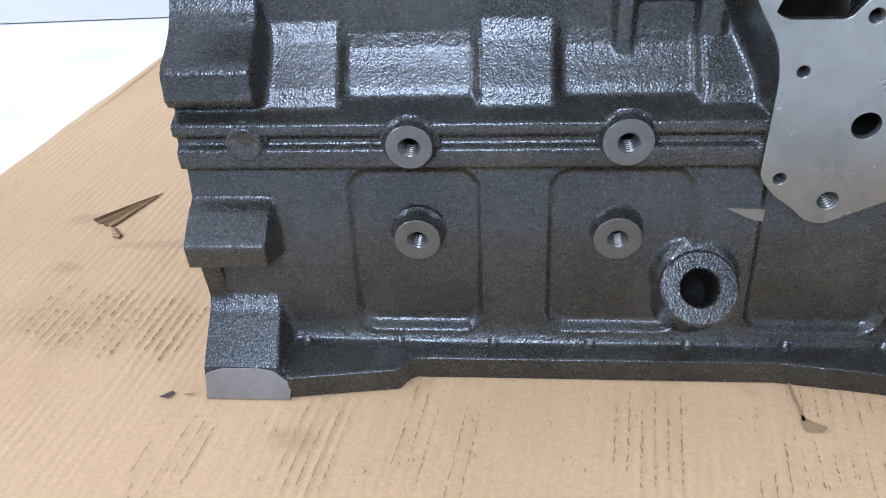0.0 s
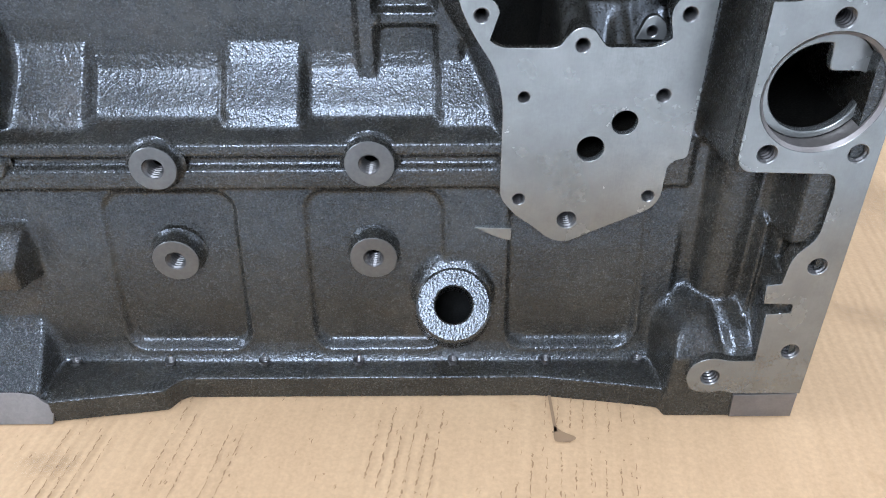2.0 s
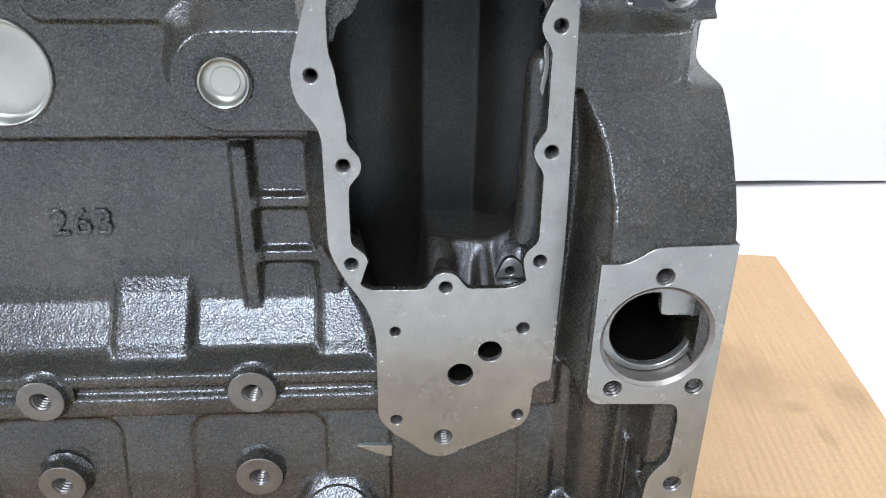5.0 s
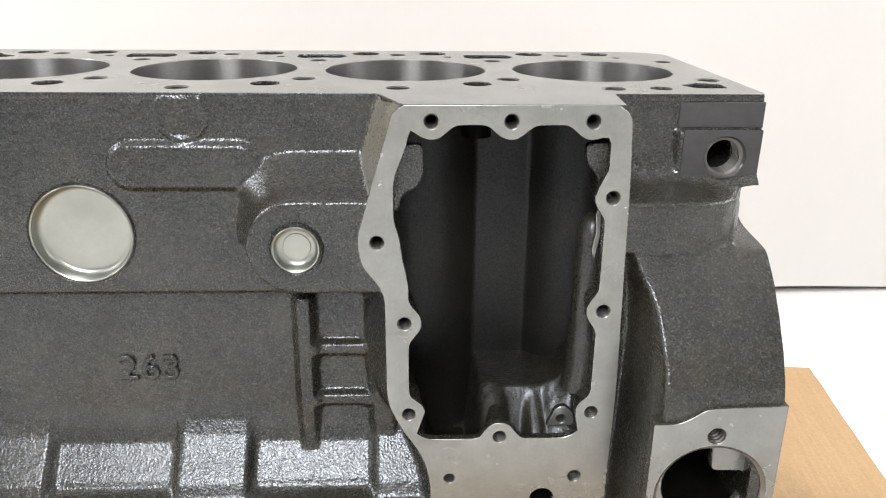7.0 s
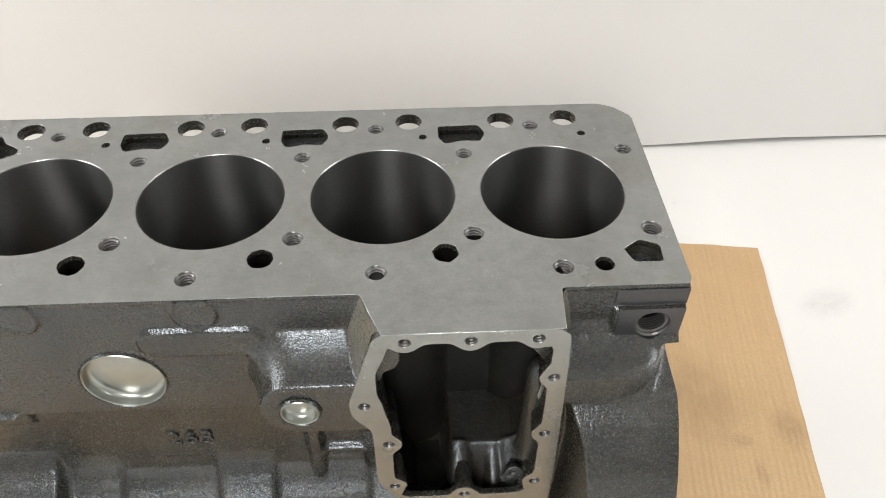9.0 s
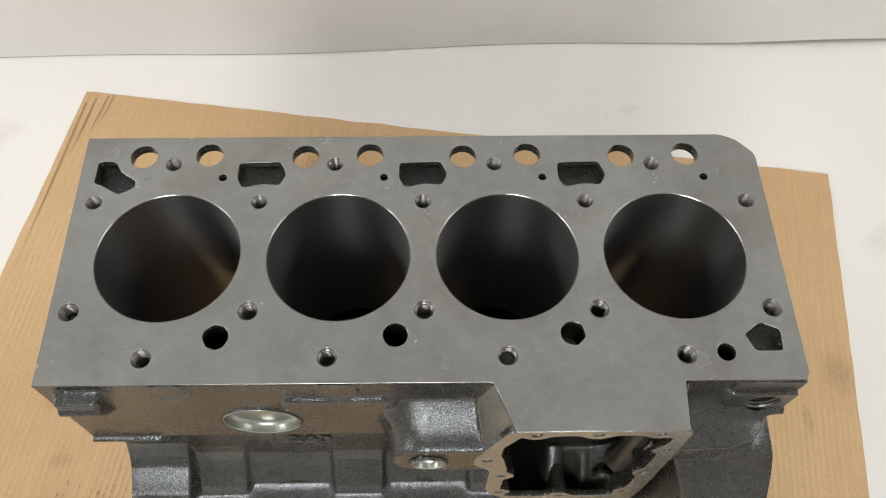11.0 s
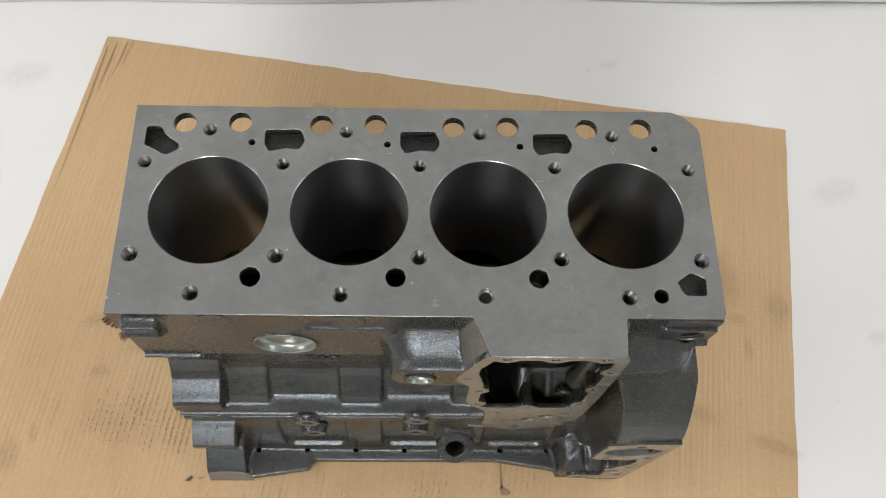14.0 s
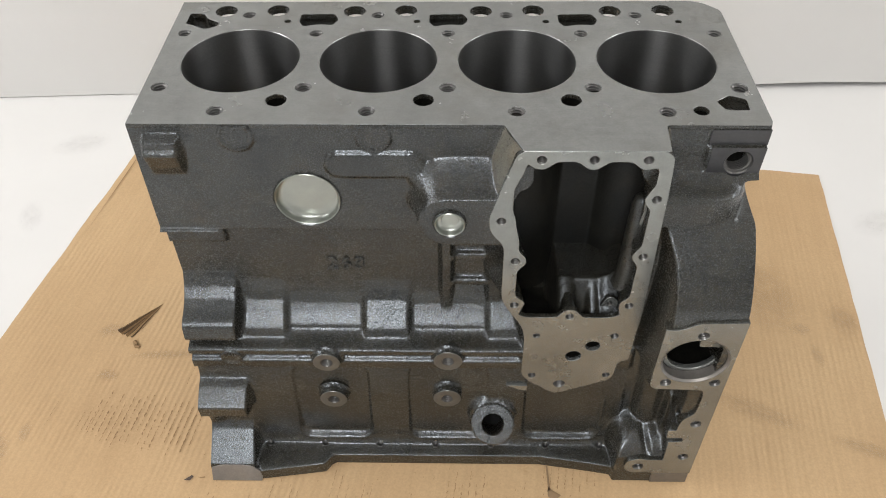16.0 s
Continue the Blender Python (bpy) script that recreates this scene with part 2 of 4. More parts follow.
def lathe(profile, n=28):
    """A turned shape from (radius, z) pairs."""
    bm = bmesh.new()
    rows = []
    for r, z in profile:
        if r < 1e-6:
            rows.append([bm.verts.new((0, 0, z))])
        else:
            rows.append([bm.verts.new((r * math.cos(2 * math.pi * k / n), r * math.sin(2 * math.pi * k / n), z)) for k in range(n)])
    for a, b in zip(rows, rows[1:]):
        for k in range(n):
            p, q = a[k % len(a)], a[(k + 1) % len(a)]
            s, u = b[(k + 1) % len(b)], b[k % len(b)]
            loop = list(dict.fromkeys((p, q, s, u)))
            if len(loop) > 2:
                bm.faces.new(loop)
    return bm


HOLES = {}


def threaded_hole(parent, m, r, depth=0.022, threads=9, end=1):
    """A tapped hole with a chamfered mouth, sharp threads and a drilled point; its mouth lies in the plane z=0 of m."""
    key = (r, depth, threads, end)
    if key not in HOLES:
        prof = [(r * 1.02, -0.0002), (r * 0.94, -r * 0.12)]
        pitch = (depth - r * 0.2) / threads
        for k in range(threads):
            z = -r * 0.18 - k * pitch
            prof += [(r * 0.95, z - pitch * 0.15), (r * 0.79, z - pitch * 0.5), (r * 0.79, z - pitch * 0.85), (r * 0.95, z - pitch)]
        prof += [(r * 0.78, -depth), (0, -depth - r * 0.5)]
        me = bpy.data.meshes.new("threaded_hole")
        bm = lathe(prof, 18)
        bmesh.ops.recalc_face_normals(bm, faces=bm.faces)
        bmesh.ops.reverse_faces(bm, faces=bm.faces)
        bm.to_mesh(me)
        bm.free()
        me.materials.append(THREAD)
        # end=1: the bottom is coloured dark, as shade in the depth
        me.materials.append(INNER_SHADE)
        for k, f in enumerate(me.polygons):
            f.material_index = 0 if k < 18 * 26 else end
        HOLES[key] = me
    ob = new("threaded_hole", HOLES[key])
    ob.parent, ob.matrix_basis = parent, m
    return ob


# ---- the setting ----
def slab(name, x0, x1, y0, y1, z0, z1, mat, label):
    bm = bmesh.new()
    bmesh.ops.create_cube(bm, size=1.0, matrix=Matrix.LocRotScale(((x0 + x1) / 2, (y0 + y1) / 2, (z0 + z1) / 2), None, (x1 - x0, y1 - y0, z1 - z0)))
    return tagged(part(name, bm, mat), label, name.split("_")[0], kind="structure")


FZ = -0.004
slab("floor", -2.2, 2.2, -3.6, 0.9, FZ - 0.1, FZ, FLOOR, "white sheet-covered floor with small grey stains")
slab("ceiling", -2.2, 2.2, -3.6, 0.9, 2.5, 2.6, ROOM, "plain white ceiling")
slab("wall_west", -2.3, -2.2, -3.6, 0.9, FZ, 2.5, ROOM, "plain pale wall")
slab("wall_east", 2.2, 2.3, -3.6, 0.9, FZ, 2.5, ROOM, "plain pale wall")
slab("wall_south", -2.3, 2.3, -3.7, -3.6, FZ, 2.5, ROOM, "plain pale wall")
slab("wall_north", -2.3, 2.3, 0.9, 1.0, FZ, 2.5, ROOM, "plain pale wall behind the paper backdrop")


def backdrop():
    bm, rows = bmesh.new(), []
    xs, zs = np.linspace(-2.0, 2.0, 161), np.linspace(0, 1, 41)
    for f in zs:
        row = []
        for x in xs:
            foot = 0.534 + 0.02 * x + 0.006 * math.sin(3.1 * x + 0.6) + 0.004 * math.sin(9 * x)
            low = 0.002 + 0.004 * max(0, math.sin(2.2 * x - 0.6)) ** 2 + 0.007 * math.exp(-(((x - 0.62) / 0.15) ** 2))
            wave = (0.010 * math.sin(2.0 * x + 2.2 * f) + 0.004 * math.sin(6 * x - 3 * f)) * min(1, 3 * f)
            row.append(bm.verts.new((x, foot + wave + 0.2 * f + 0.10 * f * f, FZ + low + 2.3 * f)))
        rows.append(row)
    back = [[bm.verts.new((v.co.x, v.co.y + 0.0015, v.co.z)) for v in row] for row in rows]
    for sheet in (rows, back):
        for a, b in zip(sheet, sheet[1:]):
            for k in range(len(xs) - 1):
                bm.faces.new((a[k], a[k + 1], b[k + 1], b[k]) if sheet is rows else (a[k], b[k], b[k + 1], a[k + 1]))
    for a, b in ((rows[0], back[0]), (rows[-1], back[-1])):
        for k in range(len(xs) - 1):
            bm.faces.new((a[k], a[k + 1], b[k + 1], b[k]))
    tagged(part("backdrop", bm, WALL, smooth=True), "white paper backdrop hanging down to the floor with a wavy lower edge", "backdrop", kind="structure")


backdrop()


# ---- cardboard sheet ----
def cardboard():
    bm, rows = bmesh.new(), []
    a, b, c, d = Vector((-0.487, 0.452)), Vector((0.563, 0.304)), Vector((0.452, -0.47)), Vector((-0.62, -0.36))
    nu, nv = 150, 120
    for j in range(nv + 1):
        row = []
        for i in range(nu + 1):
            u, w = i / nu, j / nv
            p = a.lerp(b, u).lerp(d.lerp(c, u), w)
            edge = min(u, 1 - u, w, 1 - w)
            z = 0.0006 * noise.noise(Vector((p.x * 9, p.y * 9, 0))) + 0.0003 * noise.noise(Vector((p.x * 30, p.y * 30, 4)))
            j2 = 0.0015 * noise.noise(Vector((p.x * 25, p.y * 25, 9))) if edge < 1e-6 else 0
            row.append(bm.verts.new((p.x + j2, p.y + j2, z - 0.0008)))
        rows.append(row)
    for r, s in zip(rows, rows[1:]):
        for k in range(nu):
            bm.faces.new((r[k], r[k + 1], s[k + 1], s[k]))
    rim = rows[0] + [r[-1] for r in rows[1:]] + rows[-1][-2::-1] + [r[0] for r in rows[-2:0:-1]]
    foot = [bm.verts.new((v.co.x, v.co.y, FZ + 0.0001)) for v in rim]
    for k in range(len(rim)):
        bm.faces.new((rim[k - 1], rim[k], foot[k], foot[k - 1]))
    bm.faces.new(foot)
    return tagged(part("cardboard_sheet", bm, BOARD, smooth=False), "large brown corrugated cardboard sheet, torn and oil-stained, on the floor", "cardboard")


board = cardboard()
U, V = Vector((0.990, -0.1396)), Vector((-0.1396, -0.990))


def on_board(u, v):
    p = Vector((-0.487, 0.452)) + U * u + V * v
    return p.x, p.y


def strip_on(bm, u, v0, v1, width, z):
    """A thin wavering stroke along the flutes of the sheet, broken here and there."""
    v = v0
    while v < v1:
        end = min(v1, v + random.uniform(0.0012, 0.0075))
        n, rows = 3, []
        fat = random.uniform(0.35, 1.25)
        for k in range(n + 1):
            f = k / n
            w = width * fat * (0.25 + 0.75 * math.sin(math.pi * (0.1 + 0.8 * f))) * random.uniform(0.5, 1.2)
            uu = u + random.uniform(-0.0005, 0.0005)
            rows.append([bm.verts.new((*on_board(uu + q * w / 2, v + (end - v) * f), z)) for q in (-1, 1)])
        for a, b in zip(rows, rows[1:]):
            bm.faces.new((a[0], a[1], b[1], b[0]))
        v = end + random.choice((0.0002, 0.0006, 0.0012, 0.002, 0.004))


def scuffs():
    random.seed(5)
    bm = bmesh.new()
    groups = [(0.160, 0.290, 0.535, 0.612, 0.0073, 0.0016, 1.0), (0.342, 0.402, 0.075, 0.132, 0.0078, 0.0016, 1.0), (0.176, 0.222, 0.120, 0.156, 0.0080, 0.0010, 0.8),
              (0.455, 0.505, 0.585, 0.690, 0.0085, 0.0009, 0.7), (0.578, 0.618, 0.575, 0.660, 0.0075, 0.0012, 0.9), (0.678, 0.735, 0.552, 0.590, 0.0078, 0.0010, 0.8), (0.672, 0.735, 0.600, 0.645, 0.0085, 0.0010, 0.9),
              (0.385, 0.430, 0.620, 0.700, 0.0070, 0.0010, 0.6), (0.300, 0.345, 0.635, 0.720, 0.0082, 0.0008, 0.5), (0.640, 0.668, 0.630, 0.700, 0.008, 0.0011, 0.7), (0.110, 0.165, 0.560, 0.60, 0.0075, 0.0008, 0.4), (0.250, 0.300, 0.47, 0.535, 0.0078, 0.0007, 0.5)]
    for u0, u1, v0, v1, pitch, width, often in groups:
        u = u0
        while u < u1:
            if random.random() < min(1, often * 1.15):
                a, b = v0 + random.uniform(0, 0.3) * (v1 - v0), v1 - random.uniform(0, 0.3) * (v1 - v0)
                strip_on(bm, u, a, b, width, 0.0006)
            u += pitch
    for k in range(230):
        u, v = random.uniform(0.30, 0.75), random.uniform(0.57, 0.72)
        strip_on(bm, u, v, v + random.uniform(0.001, 0.005), random.uniform(0.0005, 0.0011), 0.0006)
    tagged(part("scuffing", bm, SCUFF, board), kind="stuff")


scuffs()


def stain(x, y, rx, ry, turn=0.0, mat=None, parent=None, z=0.0008):
    bm = bmesh.new()
    bmesh.ops.create_grid(bm, x_segments=8, y_segments=8, size=1.0)
    part("stain", bm, mat or STAIN, parent, m=pose(x, y, z, 0, 0, turn) @ Matrix.Diagonal((rx, ry, 1, 1)))


for x, y, rx, ry, turn in ((0.442, -0.003, 0.016, 0.012, 0), (0.500, 0.012, 0.022, 0.030, 10), (0.356, -0.125, 0.055, 0.018, -25), (0.466, -0.174, 0.045, 0.012, -20), (0.451, -0.044, 0.008, 0.02, 0), (-0.428, -0.012, 0.02, 0.012, 20),
                           (-0.41, -0.082, 0.016, 0.010, 0), (-0.189, -0.251, 0.022, 0.012, 0), (-0.481, -0.163, 0.008, 0.018, 5), (-0.506, -0.189, 0.02, 0.03, 0), (-0.345, -0.050, 0.05, 0.008, 3), (-0.09, 0.282, 0.007, 0.007, 0), (0.41, 0.06, 0.05, 0.08, 8), (-0.05, 0.30, 0.05, 0.02, 0)):
    stain(x, y, rx, ry, turn, STAIN, board)


def drop(name, outline, mat, z=0.0009):
    bm = bmesh.new()
    bm.faces.new([bm.verts.new((x, y, z)) for x, y in outline])
    part(name, bm, mat, board)


drop("oil_spot", rounded([(0.1085, -0.223, 0.001), (0.1120, -0.2275, 0.004), (0.1215, -0.2330, 0.003), (0.117, -0.2362, 0.005), (0.107, -0.2362, 0.003), (0.1072, -0.228, 0.004)]), DROP)
drop("oil_spot", rounded([(0.1070, -0.186, 0.0003), (0.1090, -0.186, 0.0003), (0.1098, -0.228, 0.0005), (0.1078, -0.228, 0.0005)]), DROP)
for quad in (((0.340, 0.068), (0.402, 0.072), (0.401, 0.136), (0.338, 0.134)),):
    drop("rubbed_patch", rounded([(*on_board(u, v), 0.002) for u, v in quad]), RUBBED, 0.0003)
for a, b, w in (((0.018, 0.010), (0.014, 0.110), 0.0014), ((0.034, 0.004), (0.027, 0.085), 0.0010), ((0.042, 0.0), (0.036, 0.060), 0.0008), ((0.006, 0.02), (0.006, 0.30), 0.0012)):
    drop("crease", [on_board(a[0] - w / 2, a[1]), on_board(a[0] + w / 2, a[1]), on_board((a[0] + b[0]) / 2 + w, (a[1] + b[1]) / 2), on_board(b[0], b[1])], SCUFF, 0.0004)
drop("paint_chip", rounded([(-0.2845, -0.2195, 0.0006), (-0.277, -0.2135, 0.0004), (-0.2745, -0.2150, 0.0005), (-0.2775, -0.2200, 0.001)]), CHIP)
drop("paint_chip", rounded([(-0.269, -0.2162, 0.0004), (-0.262, -0.2150, 0.0004), (-0.2615, -0.2165, 0.0004), (-0.267, -0.2175, 0.0004)]), SCUFF)


def tear():
    """A rip in the sheet: its torn layers lie in ridges, and a small flap curls up."""
    random.seed(8)
    tip, left, low = Vector((-0.3740, 0.032)), Vector((-0.4205, -0.0125)), Vector((-0.3985, -0.0270))
    n = 11
    for k in range(n):
        bm = bmesh.new()
        rows = []
        start = random.uniform(-0.03, 0.12)
        for j in range(15):
            f = start + (1 - start) * j / 14
            a, b = left.lerp(low, (k - 0.3) / n).lerp(tip, f), left.lerp(low, (k + 0.95) / n).lerp(tip, f)
            w = 0.0011 * noise.noise(Vector((k * 3.1, f * 9, 0)))
            h = 0.0006 + (0.0008 + 0.0026 * ((k * 7) % 5) / 4) * (1 - f) ** 0.7
            rows.append([bm.verts.new((a.x + w, a.y - w, 0.0003)), bm.verts.new(((a.x + b.x) / 2 + w, (a.y + b.y) / 2, h)), bm.verts.new((b.x + w, b.y - w, 0.0003))])
        for a, b in zip(rows, rows[1:]):
            bm.faces.new((a[0], a[1], b[1], b[0]))
            bm.faces.new((a[1], a[2], b[2], b[1]))
        part("torn_layer", bm, (TORN, SCUFF, TORN, TORN, SCUFF, TORN, TORN, SCUFF, TORN, BOARD, TORN)[k], board)
    drop("tear_gap", [(-0.3995, -0.0262), (-0.3880, -0.0080), (-0.3800, 0.0130), (-0.3905, -0.0120)], TORN)
    for cx, cy, r, turn in ((-0.3905, -0.0345, 0.0026, 30), (-0.3870, -0.0390, 0.0020, 75)):
        bm, rows = bmesh.new(), []
        for j in range(13):
            a = math.radians(-60 + 290 * j / 12)
            rows.append([bm.verts.new((r * math.cos(a), s * (0.004 - 0.0001 * j), r * math.sin(a) + r)) for s in (-1, 1)])
        for a, b in zip(rows, rows[1:]):
            bm.faces.new((a[0], a[1], b[1], b[0]))
        part("torn_curl", bm, SCUFF, board, m=pose(cx, cy, -0.0004, 0, 0, turn))


tear()
floor_ob = bpy.data.objects["floor"]
for x, y, rx, ry in ((0.636, -0.025, 0.02, 0.012), (0.562, -0.115, 0.003, 0.003), (0.473, 0.408, 0.004, 0.003), (-0.616, 0.205, 0.02, 0.04), (0.265, 0.408, 0.004, 0.006), (0.62, 0.2, 0.05, 0.03), (0.70, -0.10, 0.06, 0.02), (-0.60, 0.38, 0.05, 0.03), (0.30, 0.42, 0.02, 0.01)):
    stain(x, y, rx, ry, 20, DIRT, floor_ob, FZ + 0.0005)

# ---- engine block ----
block = tagged(new("engine_block"), "bare four-cylinder cast iron engine block, dark grey and oiled, on cardboard", "engine block")
X0, X1, TOP = -0.2530, 0.2545, 0.412
BORES = [-0.18, -0.06, 0.06, 0.18]
BORE_Y, BORE_R = -0.0445, 0.051
FLANGE_Y, HUB_Y = -0.1732, -0.2175


def sm(a, b, v):
    q = np.clip((v - a) / (b - a), 0, 1)
    return q * q * (3 - 2 * q)


def rr(x, z, x0, x1, z0, z1, r):
    """Signed distance to a rounded rectangle, negative inside."""
    qx, qz = np.abs(x - (x0 + x1) / 2) - (x1 - x0) / 2 + r, np.abs(z - (z0 + z1) / 2) - (z1 - z0) / 2 + r
    return np.hypot(np.maximum(qx, 0), np.maximum(qz, 0)) + np.minimum(np.maximum(qx, qz), 0) - r


def blur(a, s):
    k = np.exp(-0.5 * (np.arange(-6, 7) / s) ** 2)
    k /= k.sum()
    for ax in (0, 1):
        p = np.pad(a, [(6, 6) if q == ax else (0, 0) for q in (0, 1)], mode="edge")
        a = sum(k[n] * np.take(p, np.arange(n, n + a.shape[ax]), axis=ax) for n in range(13))
    return a


def hump(z, zs, ds):
    return np.interp(z, zs, ds, left=0.0, right=0.0)


def relief(x, z):
    """How far the casting's side stands out towards -y at x, z."""
    low = [0, 0.0160, 0.0185, 0.024, 0.030, 0.095, 0.134, 0.1355, 0.1375, 0.1662, 0.1682]
    dlow = [0.196, 0.196, 0.184, 0.1803, 0.1783, 0.1705, 0.1635, 0.1635, 0.171, 0.171, 0.1575]
    proud = np.interp(z, low + [0.1705, 0.178, 0.190, 0.200, 0.210, 0.222, 0.2962, 0.2984, 0.412], dlow + [0.1575, 0.1535, 0.1430, 0.1350, 0.1300, 0.128, 0.128, 0.141, 0.1396])
    sunk = np.interp(z, low + [0.1700, 0.176, 0.186, 0.194, 0.204, 0.216, 0.2962, 0.2984, 0.412], dlow + [0.1500, 0.1470, 0.1385, 0.1325, 0.1290, 0.128, 0.128, 0.141, 0.1396])
    # hollows in the sloping shoulder and in the lower wall
    w = 0 * x
    for a, b in ((-0.1575, -0.0815), (-0.0365, 0.0395)):
        w = np.maximum(w, sm(0.0030, -0.0034, rr(x, z, a, b, 0.1682, 0.30, 0.006)))
    d = proud * (1 - w) + sunk * w
    for a, b in ((-0.1575, -0.0805), (-0.0395, 0.0415), (0.0805, 0.160)):
        d = d - np.interp(z, [0.03, 0.06, 0.13], [0.0052, 0.0030, 0.0020]) * sm(0.0018, -0.0024, rr(x, z, a, b, 0.0275, 0.1325, 0.012))
        d = d + 0.0010 * np.exp(-((rr(x, z, a, b, 0.0275, 0.1325, 0.012) - 0.0018) / 0.0014) ** 2) * (z < 0.1345)
    # oil gallery band with its groove
    d = d - 0.005 * sm(0.001, -0.001, rr(x, z, -0.30, 0.073, 0.1505, 0.1575, 0.002))
    # rail widening to both ends
    wide = np.interp(x, [-0.26, -0.2025, -0.2000, -0.131, -0.126, -0.121, 0.10, 0.155, 0.19, 0.26], [0.010, 0.010, 0.0205, 0.011, 0.003, 0, 0, 0.008, 0.014, 0.018])
    d = d + wide * sm(0.0185, 0.0165, z)
    # flange strip, foot and lugs at the front end
    strip = hump(z, [0.02, 0.05, 0.078, 0.106, 0.117], [0.19, 0.1770, 0.180, 0.1740, 0.165])
    lip = np.interp(z, [0.03, 0.05, 0.078, 0.113, 0.132], [-0.238, -0.2405, -0.2430, -0.2480, -0.2525])
    d = d + np.maximum(strip - d, 0) * sm(0.005, -0.003, x - lip)
    foot = hump(z, [0, 0.0195, 0.043, 0.050, 0.060], [0.217, 0.2105, 0.1815, 0.1765, 0.165])
    d = np.maximum(d, sm(-0.1930, -0.2050, x + 0.10 * np.clip(z - 0.012, 0, 0.04)) * foot)
    lug = hump(z, [0.0795, 0.0825, 0.099, 0.1125, 0.116], [0.165, 0.1935, 0.1945, 0.1758, 0.165])
    d = np.maximum(d, sm(-0.197, -0.2045, x) * lug)
    lug = hump(z, [0.1705, 0.1745, 0.1800, 0.1945, 0.1985, 0.2030, 0.2100, 0.2180, 0.2270, 0.2340], [0.156, 0.1668, 0.1697, 0.1675, 0.1640, 0.1540, 0.1430, 0.1360, 0.1305, 0.127])
    d = np.maximum(d, sm(-0.1925, -0.2035, x) * lug)
    d = d + 0.005 * sm(0.001, -0.002, rr(x, z, -0.30, -0.2, 0.274, 0.31, 0.003)) * (z < 0.3)
    # root of the pipe boss
    q = np.hypot((x - 0.0475) / 0.0225, (z - 0.0665) / 0.0195)
    root = np.minimum(0.1785 - 0.0095 * sm(0.98, 1.26, q), 0.1905 - 0.869 * (z - 0.069) - 0.0025)
    d = np.maximum(d, root * (z > 0.050) * (q < 1.26))
    # pads on the upper wall
    d = d + 0.0035 * sm(0.0018, -0.0018, rr(x, z, -0.0995, -0.0175, 0.3602, 0.3855, 0.0126))
    for cx in (-0.058, -0.168):
        q = np.hypot(x - cx, z - 0.4005) - 0.0138
        d = d + (0.0011 * sm(0.0008, -0.0008, q) + 0.0017 * np.exp(-((q + 0.0004) / 0.0012) ** 2)) * sm(0.4112, 0.4098, z)
    lug = hump(z, [0.360, 0.375, 0.3895, 0.3905, 0.394, 0.3955, 0.4000, 0.4025], [0.139, 0.148, 0.1532, 0.1525, 0.1495, 0.1495, 0.1497, 0.1385])
    d = np.maximum(d, lug - 0.030 * sm(-0.2155, -0.208, x) - 0.030 * sm(-0.2425, -0.2445, x))
    # boss of the small plug
    q = rr(x, z, -0.0235, 0.12, 0.3105, 0.3625, 0.026)
    d = np.where(x < 0.06, np.maximum(d, 0.1722 - 0.034 * np.clip(q / (0.0115 + 0.0085 * sm(0.350, 0.363, z)), 0, 1) ** 0.6 * np.where(z < 0.330, 1.5, 1) - 0.05 * sm(0.010 + 0.0085 * sm(0.350, 0.363, z), 0.014 + 0.0085 * sm(0.350, 0.363, z), q)), d)
    # ribs beside the cover
    rib = 0.0075 * sm(-0.0085, -0.0040, x) * sm(0.0052, 0.0038, x)
    for a, b in ((0.2530, 0.2607), (0.2185, 0.2262)):
        rib = np.maximum(rib, 0.0068 * sm(a - 0.0007, a + 0.0004, z) * sm(b + 0.0016, b, z) * sm(0.0, 0.0040, x) * sm(0.06, 0.05, x))
    rib = np.maximum(rib, 0.0075 * sm(0.034, 0.0405, x) * sm(0.06, 0.05, x))
    rib = rib - 0.0015 * sm(0.0055, 0.0085, x) * sm(0.05, 0.03, x)
    d = np.where(z < 0.2965, np.maximum(d, 0.128 + rib * sm(0.2955, 0.2915, z)) - 0.001 * sm(0.0055, 0.0085, x) * sm(0.05, 0.03, x) * sm(0.205, 0.215, z), d)
    # tower behind the cover flange
    xl = np.interp(z, [0.10, 0.133, 0.188, 0.208, 0.230, 0.245, 0.30, 0.312, 0.325, 0.342, 0.40, 0.412], [0.11, 0.0755, 0.0755, 0.0705, 0.057, 0.0505, 0.0505, 0.050, 0.039, 0.036, 0.0535, 0.0582])
    xr = np.interp(z, [0.10, 0.125, 0.133, 0.154, 0.157, 0.25, 0.37, 0.385, 0.40, 0.412], [0.115, 0.160, 0.1645, 0.166, 0.1755, 0.1775, 0.1750, 0.1730, 0.1702, 0.1662])
    left, right = (xl - x) / 0.0118, (x - xr) / 0.0050
    side = np.maximum(left, right)
    tower = 0.1706 - 0.0325 * np.clip(side, 0, 1) - 0.05 * sm(1.0, 1.45, side)
    d = np.maximum(d, tower * (z > 0.103))
    # rear end: channel, drum, pad and end face
    right = sm(0.180, 0.184, x)
    ch = np.interp(z, [0, 0.02, 0.03, 0.15, 0.30, 0.335, 0.356, 0.370, 0.380, 0.412], [0.20, 0.20, 0.172, 0.165, 0.160, 0.163, 0.157, 0.1425, 0.1396, 0.1396])
    d = d * (1 - right) + np.where(z < 0.02, d, ch) * right
    d = np.where((x > 0.172) & (z > 0.15) & (z < 0.38), np.maximum(d, ch), d)
    edge = np.interp(z, [0.16, 0.25, 0.284, 0.309, 0.334, 0.34], [0.1845, 0.1885, 0.1895, 0.187, 0.1785, 0.172])
